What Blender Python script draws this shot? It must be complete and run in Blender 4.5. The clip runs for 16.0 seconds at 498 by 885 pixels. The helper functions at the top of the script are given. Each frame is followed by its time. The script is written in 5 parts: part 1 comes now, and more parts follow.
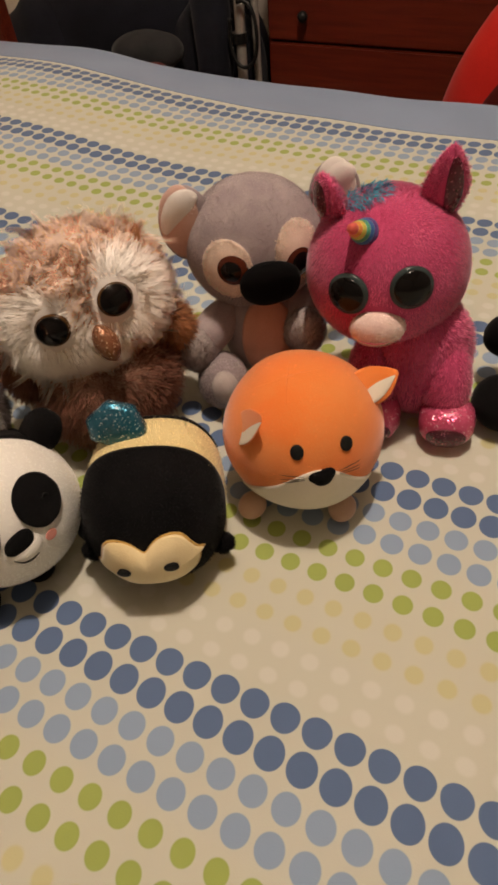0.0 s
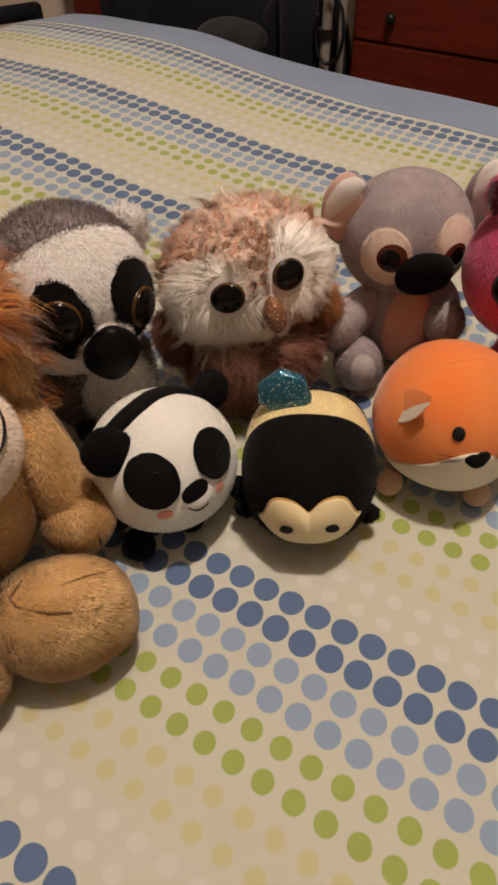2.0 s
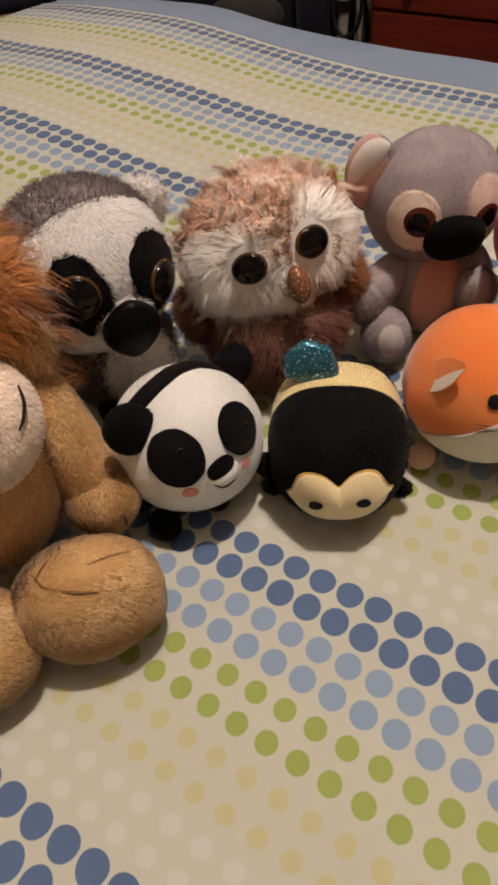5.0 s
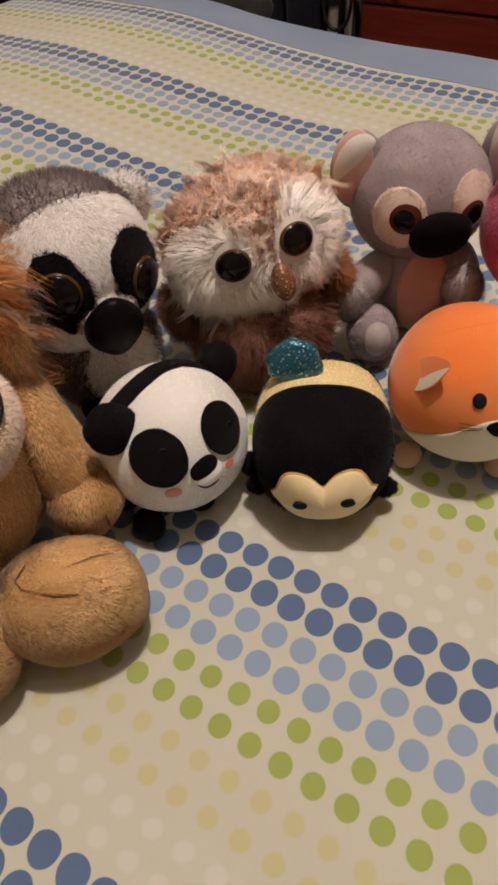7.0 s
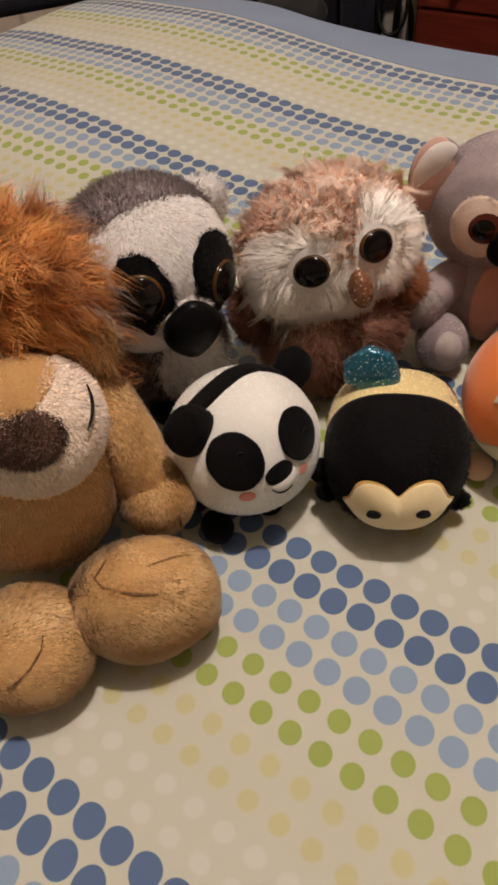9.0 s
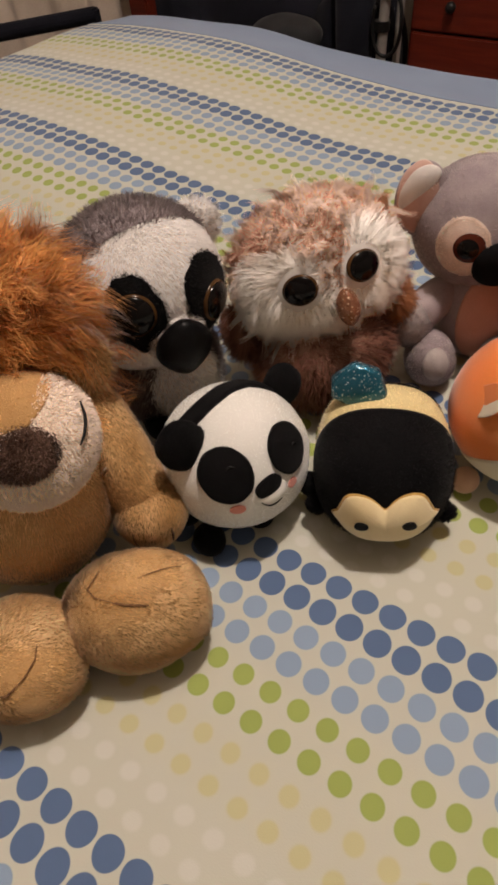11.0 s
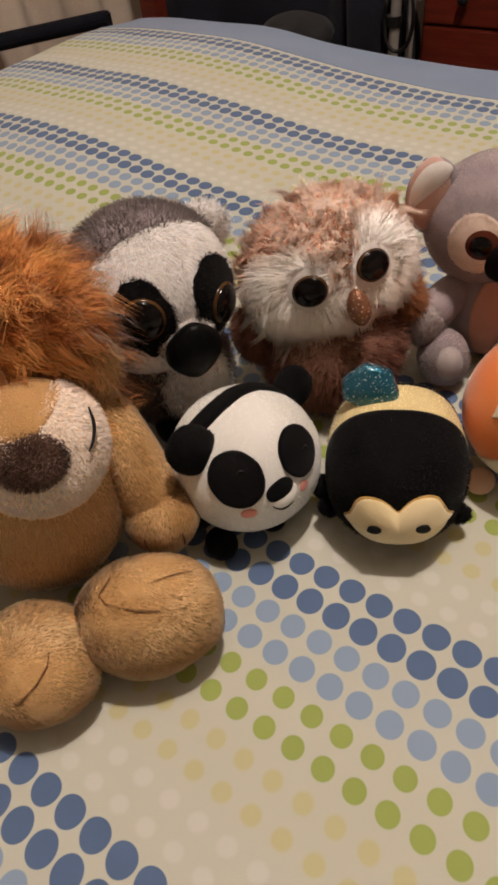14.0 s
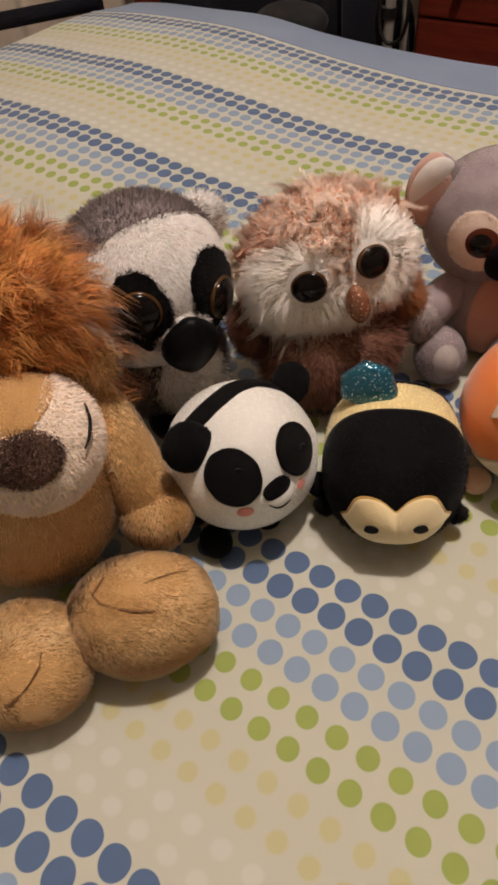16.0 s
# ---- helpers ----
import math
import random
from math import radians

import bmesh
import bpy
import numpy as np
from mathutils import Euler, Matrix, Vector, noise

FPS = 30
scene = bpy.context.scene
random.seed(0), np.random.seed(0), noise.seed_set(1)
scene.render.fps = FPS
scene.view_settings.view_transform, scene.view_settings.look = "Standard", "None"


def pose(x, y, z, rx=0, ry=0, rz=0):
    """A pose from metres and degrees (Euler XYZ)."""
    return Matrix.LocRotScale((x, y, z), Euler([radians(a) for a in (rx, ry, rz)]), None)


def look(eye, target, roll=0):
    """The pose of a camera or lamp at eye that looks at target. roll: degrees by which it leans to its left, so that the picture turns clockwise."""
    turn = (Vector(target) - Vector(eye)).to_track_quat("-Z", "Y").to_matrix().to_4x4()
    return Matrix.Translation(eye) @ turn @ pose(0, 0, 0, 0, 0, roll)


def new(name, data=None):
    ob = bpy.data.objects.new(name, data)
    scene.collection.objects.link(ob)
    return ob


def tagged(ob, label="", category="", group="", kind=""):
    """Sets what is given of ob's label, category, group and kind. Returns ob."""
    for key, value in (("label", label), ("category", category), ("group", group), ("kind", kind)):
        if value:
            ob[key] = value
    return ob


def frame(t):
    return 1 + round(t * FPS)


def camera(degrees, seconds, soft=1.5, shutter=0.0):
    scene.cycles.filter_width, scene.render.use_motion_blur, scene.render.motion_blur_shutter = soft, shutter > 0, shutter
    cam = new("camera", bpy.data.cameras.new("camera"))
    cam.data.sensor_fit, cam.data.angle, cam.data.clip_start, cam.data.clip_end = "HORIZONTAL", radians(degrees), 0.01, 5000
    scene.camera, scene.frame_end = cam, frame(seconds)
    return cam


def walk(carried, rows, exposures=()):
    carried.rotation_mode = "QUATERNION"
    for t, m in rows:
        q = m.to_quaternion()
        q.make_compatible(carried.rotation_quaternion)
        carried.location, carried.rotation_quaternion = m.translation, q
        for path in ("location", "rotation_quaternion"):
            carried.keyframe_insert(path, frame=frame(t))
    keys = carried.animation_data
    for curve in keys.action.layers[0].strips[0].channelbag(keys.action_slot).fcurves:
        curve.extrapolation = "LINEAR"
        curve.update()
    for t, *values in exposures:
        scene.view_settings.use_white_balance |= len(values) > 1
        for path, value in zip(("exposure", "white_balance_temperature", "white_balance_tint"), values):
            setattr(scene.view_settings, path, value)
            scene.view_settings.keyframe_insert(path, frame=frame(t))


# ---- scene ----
cam = camera(43.4, 16.0, soft=3.1)
PATH = [
    (0, (0.176, -0.078, 0.276), (-0.524, 1.067, -1.207), -6.4),
    (0.5, (0.159, -0.092, 0.278), (-0.552, 1.047, -1.204), -5.2),
    (1, (0.139, -0.104, 0.279), (-0.57, 1.0, -1.231), -3.7),
    (1.5, (0.127, -0.121, 0.285), (-0.598, 0.981, -1.219), -2.6),
    (2, (0.122, -0.133, 0.285), (-0.601, 0.986, -1.207), -1.6),
    (2.5, (0.116, -0.141, 0.277), (-0.614, 0.925, -1.25), -2.7),
    (3, (0.112, -0.147, 0.272), (-0.642, 0.896, -1.259), -3.7),
    (3.5, (0.111, -0.148, 0.277), (-0.661, 0.893, -1.246), -4.7),
    (4, (0.119, -0.143, 0.276), (-0.663, 0.921, -1.227), -5.3),
    (6.5, (0.121, -0.126, 0.273), (-0.639, 0.899, -1.268), -6.0),
    (7, (0.122, -0.127, 0.273), (-0.627, 0.925, -1.254), -5.0),
    (7.5, (0.124, -0.128, 0.27), (-0.631, 0.914, -1.261), -5.5),
    (8, (0.122, -0.127, 0.269), (-0.633, 0.906, -1.269), -5.3),
    (8.5, (0.117, -0.132, 0.275), (-0.692, 0.889, -1.243), -6.3),
    (9, (0.103, -0.138, 0.275), (-0.723, 0.87, -1.241), -5.8),
    (11.5, (0.111, -0.139, 0.281), (-0.745, 0.897, -1.2), -6.3),
    (12, (0.11, -0.137, 0.281), (-0.755, 0.888, -1.203), -6.7),
    (12.5, (0.11, -0.137, 0.282), (-0.744, 0.893, -1.205), -6.5),
    (13, (0.107, -0.137, 0.281), (-0.759, 0.881, -1.206), -6.5),
    (13.5, (0.111, -0.136, 0.28), (-0.743, 0.895, -1.206), -6.5),
    (14, (0.111, -0.135, 0.28), (-0.778, 0.869, -1.204), -8.3),
    (14.5, (0.109, -0.134, 0.278), (-0.752, 0.872, -1.221), -7.5),
    (15, (0.111, -0.131, 0.277), (-0.754, 0.866, -1.225), -8.1),
    (15.5, (0.11, -0.133, 0.276), (-0.746, 0.865, -1.231), -7.4),
    (16, (0.104, -0.134, 0.279), (-0.739, 0.878, -1.226), -6.3),
]
walk(cam, [(t, look(eye, target, roll)) for t, eye, target, roll in PATH],
     exposures=[(0, -0.10, 7300, 10), (1.5, -0.09, 7000, 10), (3.5, -0.06, 6550, 10), (16, -0.05, 6500, 10)])

# ---- light ----
world = bpy.data.worlds.new("room_dark")
world.use_nodes = True
world.node_tree.nodes["Background"].inputs[0].default_value = (0.9, 0.72, 0.5, 1)
world.node_tree.nodes["Background"].inputs[1].default_value = 0.01
scene.world = world
lamp = new("ceiling_bulb", bpy.data.lights.new("ceiling_bulb", "POINT"))
lamp.data.energy, lamp.data.color, lamp.data.shadow_soft_size = 81.0, (1.0, 0.864, 0.783), 0.034
lamp.location = (0.11, 0.30, 1.90)


# ---- materials ----
def principled(name, color, rough=0.8, sheen=0.0, metal=0.0):
    m = bpy.data.materials.new(name)
    m.use_nodes = True
    b = m.node_tree.nodes["Principled BSDF"]
    b.inputs["Base Color"].default_value = (*color, 1)
    b.inputs["Roughness"].default_value = rough
    b.inputs["Metallic"].default_value = metal
    b.inputs["Sheen Weight"].default_value = sheen
    b.inputs["Sheen Roughness"].default_value = 0.45
    b.inputs["Specular IOR Level"].default_value = 0.25
    return m, m.node_tree, b


def mottled(name, a, b, scale=60.0, rough=0.85, sheen=0.3, bump=0.3, fine=900.0, metal=0.0, spec=0.2, depth=0.0006):
    """Two colours mixed by a broad noise, with a fine nap in relief."""
    m, nt, bs = principled(name, a, rough, sheen, metal)
    bs.inputs["Specular IOR Level"].default_value = spec
    tc = nt.nodes.new("ShaderNodeTexCoord")
    n1 = nt.nodes.new("ShaderNodeTexNoise")
    n1.inputs["Scale"].default_value, n1.inputs["Detail"].default_value = scale, 5
    n2 = nt.nodes.new("ShaderNodeTexNoise")
    n2.inputs["Scale"].default_value, n2.inputs["Detail"].default_value = fine, 3
    ramp = nt.nodes.new("ShaderNodeValToRGB")
    ramp.color_ramp.elements[0].position, ramp.color_ramp.elements[1].position = 0.35, 0.65
    ramp.color_ramp.elements[0].color, ramp.color_ramp.elements[1].color = (*a, 1), (*b, 1)
    add = nt.nodes.new("ShaderNodeMath")
    add.operation = "MULTIPLY_ADD"
    add.inputs[1].default_value = 0.45
    bmp = nt.nodes.new("ShaderNodeBump")
    bmp.inputs["Strength"].default_value, bmp.inputs["Distance"].default_value = bump, depth
    for n in (n1, n2):
        nt.links.new(tc.outputs["Object"], n.inputs["Vector"])
    nt.links.new(n2.outputs["Fac"], add.inputs[0])
    nt.links.new(n1.outputs["Fac"], add.inputs[2])
    sub = nt.nodes.new("ShaderNodeMath")
    sub.operation = "SUBTRACT"
    sub.inputs[1].default_value = 0.22
    nt.links.new(add.outputs[0], sub.inputs[0])
    nt.links.new(sub.outputs[0], ramp.inputs[0])
    nt.links.new(ramp.outputs[0], bs.inputs["Base Color"])
    nt.links.new(n2.outputs["Fac"], bmp.inputs["Height"])
    nt.links.new(bmp.outputs[0], bs.inputs["Normal"])
    return m


def hair(name, a, b, rough=0.6, sheen=0.25, scale=40.0, spec=0.25, own=0.5, through_light=0.6):
    """Strands: each takes its own tone between a and b, and a broad patchiness on top; some light passes through them."""
    m, nt, bs = principled(name, a, rough, sheen)
    bs.inputs["Specular IOR Level"].default_value = spec
    geo = nt.nodes.new("ShaderNodeNewGeometry")
    tc = nt.nodes.new("ShaderNodeTexCoord")
    n1 = nt.nodes.new("ShaderNodeTexNoise")
    n1.inputs["Scale"].default_value = scale
    mid = nt.nodes.new("ShaderNodeMath")
    mid.operation, mid.inputs[1].default_value = "MULTIPLY_ADD", own
    ramp = nt.nodes.new("ShaderNodeValToRGB")
    ramp.color_ramp.elements[0].position, ramp.color_ramp.elements[1].position = 0.35 + own * 0.1, 0.65 + own * 0.6
    ramp.color_ramp.elements[0].color, ramp.color_ramp.elements[1].color = (*a, 1), (*b, 1)
    nt.links.new(tc.outputs["Object"], n1.inputs["Vector"])
    nt.links.new(geo.outputs["Random Per Island"], mid.inputs[0])
    nt.links.new(n1.outputs["Fac"], mid.inputs[2])
    nt.links.new(mid.outputs[0], ramp.inputs[0])
    nt.links.new(ramp.outputs[0], bs.inputs["Base Color"])
    lie = nt.nodes.new("ShaderNodeAttribute")
    lie.attribute_name = "lie"
    nt.links.new(lie.outputs["Vector"], bs.inputs["Normal"])
    back = nt.nodes.new("ShaderNodeVectorMath")
    back.operation, back.inputs["Scale"].default_value = "SCALE", -1.0
    thin = nt.nodes.new("ShaderNodeBsdfTranslucent")
    both = nt.nodes.new("ShaderNodeAddShader")
    nt.links.new(lie.outputs["Vector"], back.inputs[0])
    nt.links.new(back.outputs[0], thin.inputs["Normal"])
    passed = nt.nodes.new("ShaderNodeVectorMath")
    passed.operation, passed.inputs["Scale"].default_value = "SCALE", through_light
    nt.links.new(ramp.outputs[0], passed.inputs[0])
    nt.links.new(passed.outputs[0], thin.inputs["Color"])
    nt.links.new(bs.outputs[0], both.inputs[0])
    nt.links.new(thin.outputs[0], both.inputs[1])
    nt.links.new(both.outputs[0], nt.nodes["Material Output"].inputs["Surface"])
    return m


def glitter(name, base, spark, rough=0.25, scale=900.0, coat=0.6, metal=0.3):
    """Glossy cloth with tiny flakes, each tilted its own way."""
    m, nt, bs = principled(name, base, rough, 0, metal)
    bs.inputs["Coat Weight"].default_value, bs.inputs["Coat Roughness"].default_value = coat, 0.15
    tc = nt.nodes.new("ShaderNodeTexCoord")
    v = nt.nodes.new("ShaderNodeTexVoronoi")
    v.inputs["Scale"].default_value = scale
    ramp = nt.nodes.new("ShaderNodeValToRGB")
    ramp.color_ramp.elements[0].position, ramp.color_ramp.elements[1].position = 0.93, 0.985
    ramp.color_ramp.elements[0].color, ramp.color_ramp.elements[1].color = (*base, 1), (*spark, 1)
    sep = nt.nodes.new("ShaderNodeSeparateColor")
    sub = nt.nodes.new("ShaderNodeVectorMath")
    sub.operation, sub.inputs[1].default_value = "SUBTRACT", (0.5, 0.5, 0.5)
    sc = nt.nodes.new("ShaderNodeVectorMath")
    sc.operation, sc.inputs["Scale"].default_value = "SCALE", 0.55
    g = nt.nodes.new("ShaderNodeNewGeometry")
    ad = nt.nodes.new("ShaderNodeVectorMath")
    ad.operation = "ADD"
    nm = nt.nodes.new("ShaderNodeVectorMath")
    nm.operation = "NORMALIZE"
    nt.links.new(tc.outputs["Object"], v.inputs["Vector"])
    nt.links.new(v.outputs["Color"], sep.inputs[0])
    nt.links.new(sep.outputs[0], ramp.inputs[0])
    nt.links.new(ramp.outputs[0], bs.inputs["Base Color"])
    nt.links.new(v.outputs["Color"], sub.inputs[0])
    nt.links.new(sub.outputs[0], sc.inputs[0])
    nt.links.new(sc.outputs[0], ad.inputs[0])
    nt.links.new(g.outputs["Normal"], ad.inputs[1])
    nt.links.new(ad.outputs[0], nm.inputs[0])
    nt.links.new(nm.outputs[0], bs.inputs["Normal"])
    return m


def shiny(name, color, rough=0.16):
    m, nt, b = principled(name, color, rough)
    b.inputs["Specular IOR Level"].default_value = 0.22
    return m


def wood(name, a, b):
    m, nt, bs = principled(name, a, 0.38)
    tc = nt.nodes.new("ShaderNodeTexCoord")
    mp = nt.nodes.new("ShaderNodeMapping")
    mp.inputs["Scale"].default_value = (1.2, 14, 14)
    n = nt.nodes.new("ShaderNodeTexNoise")
    n.inputs["Scale"].default_value, n.inputs["Detail"].default_value, n.inputs["Distortion"].default_value = 6, 8, 0.6
    ramp = nt.nodes.new("ShaderNodeValToRGB")
    ramp.color_ramp.elements[0].position, ramp.color_ramp.elements[1].position = 0.3, 0.7
    ramp.color_ramp.elements[0].color, ramp.color_ramp.elements[1].color = (*a, 1), (*b, 1)
    bmp = nt.nodes.new("ShaderNodeBump")
    bmp.inputs["Strength"].default_value, bmp.inputs["Distance"].default_value = 0.15, 0.002
    nt.links.new(tc.outputs["Object"], mp.inputs[0])
    nt.links.new(mp.outputs[0], n.inputs["Vector"])
    nt.links.new(n.outputs["Fac"], ramp.inputs[0])
    nt.links.new(ramp.outputs[0], bs.inputs["Base Color"])
    nt.links.new(n.outputs["Fac"], bmp.inputs["Height"])
    nt.links.new(bmp.outputs[0], bs.inputs["Normal"])
    return m


def printed_cotton():
    """Cream cotton printed with rows of dots: two dark blue, two light blue, two green, two yellow, two white, and so on."""
    m, nt, bs = principled("printed_cotton", (0.72, 0.66, 0.52), 0.85, 0.15)
    N, L = nt.nodes.new, nt.links.new

    def math(op, a, b=None, c=None):
        n = N("ShaderNodeMath")
        n.operation = op
        for k, v in enumerate((a, b, c)):
            if v is None:
                continue
            if isinstance(v, (int, float)):
                n.inputs[k].default_value = v
            else:
                L(v, n.inputs[k])
        return n.outputs[0]

    uv = N("ShaderNodeUVMap")
    sep = N("ShaderNodeSeparateXYZ")
    L(uv.outputs[0], sep.inputs[0])
    u, v = math("ADD", sep.outputs[0], 1000.5), math("ADD", sep.outputs[1], 1000.5)
    fu = math("SUBTRACT", math("FRACT", u), 0.5)
    fv = math("SUBTRACT", math("FRACT", v), 0.5)
    row = math("DIVIDE", math("ADD", math("MODULO", math("FLOOR", v), 10.0), 0.5), 10.0)
    dist = math("SQRT", math("ADD", math("MULTIPLY", fu, fu), math("MULTIPLY", fv, fv)))

    def table(values):
        r = N("ShaderNodeValToRGB")
        r.color_ramp.interpolation = "CONSTANT"
        e = r.color_ramp.elements
        e[0].position, e[0].color = 0.0, (*values[0], 1)
        e[1].position, e[1].color = 0.2, (*values[1], 1)
        for k in (2, 3, 4):
            e.new(k / 5).color = (*values[k], 1)
        L(row, r.inputs[0])
        return r.outputs[0]

    ink = table([DARK_BLUE, LIGHT_BLUE, GREEN, YELLOW, WHITE])
    size = table([(0.445,) * 3, (0.405,) * 3, (0.335,) * 3, (0.29,) * 3, (0.28,) * 3])
    soft = table([(0.02,) * 3, (0.025,) * 3, (0.03,) * 3, (0.07,) * 3, (0.08,) * 3])
    mp = N("ShaderNodeMapRange")
    mp.interpolation_type = "SMOOTHSTEP"
    L(dist, mp.inputs["Value"])
    L(math("SUBTRACT", size, soft), mp.inputs["From Min"])
    L(math("ADD", size, soft), mp.inputs["From Max"])
    mp.inputs["To Min"].default_value, mp.inputs["To Max"].default_value = 1, 0
    tc = N("ShaderNodeTexCoord")
    n1 = N("ShaderNodeTexNoise")
    n1.inputs["Scale"].default_value, n1.inputs["Detail"].default_value = 14, 6
    n2 = N("ShaderNodeTexNoise")
    n2.inputs["Scale"].default_value, n2.inputs["Detail"].default_value = 1400, 2
    for n in (n1, n2):
        L(tc.outputs["Object"], n.inputs["Vector"])
    cloth = N("ShaderNodeMix")
    cloth.data_type = "RGBA"
    L(n1.outputs["Fac"], cloth.inputs[0])
    cloth.inputs[6].default_value, cloth.inputs[7].default_value = (*CREAM, 1), (CREAM[0] * 0.93, CREAM[1] * 0.93, CREAM[2] * 0.9, 1)
    dots = N("ShaderNodeMix")
    dots.data_type = "RGBA"
    L(mp.outputs[0], dots.inputs[0])
    L(cloth.outputs[2], dots.inputs[6])
    L(ink, dots.inputs[7])
    L(dots.outputs[2], bs.inputs["Base Color"])
    bmp = N("ShaderNodeBump")
    bmp.inputs["Strength"].default_value, bmp.inputs["Distance"].default_value = 0.25, 0.0003
    L(n2.outputs["Fac"], bmp.inputs["Height"])
    L(bmp.outputs[0], bs.inputs["Normal"])
    return m


CREAM, DARK_BLUE, LIGHT_BLUE = (0.540, 0.534, 0.452), (0.086, 0.135, 0.245), (0.240, 0.320, 0.437)
GREEN, YELLOW, WHITE, BORDER = (0.305, 0.365, 0.096), (0.505, 0.470, 0.262), (0.580, 0.570, 0.503), (0.217, 0.278, 0.388)
COTTON = printed_cotton()
BLUE_COTTON = mottled("blue_cotton", BORDER, tuple(k * 0.92 for k in BORDER), 9, 0.85, 0.15, 0.25, 1400, depth=0.0003)
WHITE_NAP = hair("white_nap", (0.85, 0.83, 0.78), (0.88, 0.86, 0.82), 0.95, 0.2, spec=0.02, through_light=1.0)
BLACK_NAP = hair("black_nap", (0.004, 0.004, 0.0045), (0.012, 0.011, 0.012), 0.9, 0.05, spec=0.08)
ORANGE_NAP = hair("orange_nap", (0.84, 0.225, 0.055), (0.86, 0.265, 0.080), 0.95, 0.3, spec=0.02)
YELLOW_NAP = hair("yellow_nap", (0.82, 0.69, 0.40), (0.87, 0.75, 0.47), 0.95, 0.3, spec=0.02)
WHITE_PLUSH = mottled("white_plush", (0.86, 0.84, 0.79), (0.82, 0.80, 0.74), 50, fine=1500, sheen=0.5, spec=0.05)
BLACK_PLUSH = mottled("black_plush", (0.003, 0.003, 0.0035), (0.006, 0.0055, 0.006), 50, 0.95, 0.06, fine=1500, spec=0.06)
STITCH = principled("black_thread", (0.004, 0.004, 0.004), 0.7)[0]
PINK_BLUSH = mottled("pink_blush", (0.72, 0.27, 0.22), (0.78, 0.33, 0.27), 80, fine=1500)
ORANGE_PLUSH = mottled("orange_plush", (0.86, 0.215, 0.048), (0.82, 0.26, 0.075), 35, fine=1300, sheen=0.5, spec=0.06)
FOX_WHITE = mottled("fox_white", (0.82, 0.74, 0.62), (0.77, 0.69, 0.57), 40, fine=1300)
FOX_FOOT = mottled("fox_foot", (0.62, 0.40, 0.29), (0.56, 0.36, 0.27), 50, fine=1300)
BEE_YELLOW = mottled("bee_yellow", (0.80, 0.65, 0.33), (0.74, 0.58, 0.28), 40, fine=1300)
BEE_FACE = mottled("bee_face", (0.90, 0.74, 0.44), (0.86, 0.69, 0.38), 40, 0.7, fine=1300, sheen=0.5, spec=0.25, depth=0.0012)
BEE_TRIM = mottled("bee_trim", (0.58, 0.33, 0.08), (0.66, 0.40, 0.12), 60, fine=1300)
TEAL = glitter("teal_glitter", (0.016, 0.13, 0.20), (0.75, 0.92, 0.95), 0.20, 1700, 0.8, 0.5)
GREY_PLUSH = mottled("grey_plush", (0.29, 0.235, 0.245), (0.38, 0.315, 0.32), 70, fine=1100)
GREY_NAP = hair("grey_nap", (0.30, 0.245, 0.255), (0.43, 0.36, 0.365), 0.9, 0.3, 90, 0.05)
PALE_NAP = hair("pale_nap", (0.74, 0.66, 0.60), (0.88, 0.81, 0.75), 0.8, 0.3, 90)
MITT_NAP = hair("mitt_nap", (0.33, 0.275, 0.275), (0.44, 0.375, 0.37), 0.8, 0.3, 90)
MUZZLE_NAP = hair("muzzle_nap", (0.90, 0.70, 0.65), (0.95, 0.82, 0.78), 0.8, 0.3, 90)
OWL_PALE = hair("owl_pale", (0.62, 0.43, 0.32), (0.93, 0.77, 0.66), 0.45, 0.4, 120, 0.3, 0.4, 1.0)
# Darkened lion brown: the shade inside sewn creases, put into the colour.
LION_CREASE_SHADE = mottled("lion_crease_shade", (0.10, 0.04, 0.018), (0.26, 0.13, 0.05), 500, 0.9, 0.2, fine=1500)
KOALA_PALE = mottled("koala_pale", (0.76, 0.60, 0.50), (0.82, 0.66, 0.56), 90, fine=900)
KOALA_NAP = hair("koala_face_nap", (0.76, 0.60, 0.50), (0.90, 0.76, 0.66), 0.9, 0.3, 120, 0.05)
KOALA_PEACH = mottled("koala_peach", (0.62, 0.33, 0.245), (0.57, 0.295, 0.215), 60, fine=1100)
EAR_PINK = mottled("ear_pink", (0.66, 0.43, 0.36), (0.60, 0.38, 0.31), 90, fine=1100)
KOALA_MITT = mottled("koala_mitt", (0.42, 0.365, 0.35), (0.50, 0.44, 0.42), 120, fine=900)
NOSE_BLACK = mottled("nose_velvet", (0.003, 0.003, 0.0035), (0.005, 0.005, 0.0055), 60, 0.30, 0.0, fine=1500, spec=0.07)
EYE_BLACK = shiny("eye_black", (0.004, 0.003, 0.003))
EYE_BROWN = shiny("eye_brown", (0.075, 0.016, 0.008), 0.15)
EYE_GOLD = shiny("eye_gold", (0.075, 0.034, 0.010), 0.25)
EYE_TEAL = shiny("eye_teal", (0.035, 0.050, 0.050), 0.25)
PINK_FUR = hair("pink_fur", (0.60, 0.085, 0.20), (0.76, 0.19, 0.33), 0.8, 0.6, 40, 0.08, 0.08)
PINK_BASE = mottled("pink_base", (0.52, 0.05, 0.15), (0.58, 0.07, 0.18), 60, fine=900)
PINK_FOIL = glitter("pink_foil", (0.62, 0.09, 0.19), (0.95, 0.5, 0.6), 0.25, 1300)
DARK_FOIL = glitter("dark_foil", (0.10, 0.008, 0.02), (0.5, 0.1, 0.15), 0.25, 1300)
PINK_MUZZLE = mottled("pink_muzzle", (0.88, 0.66, 0.60), (0.82, 0.58, 0.53), 120, fine=900)
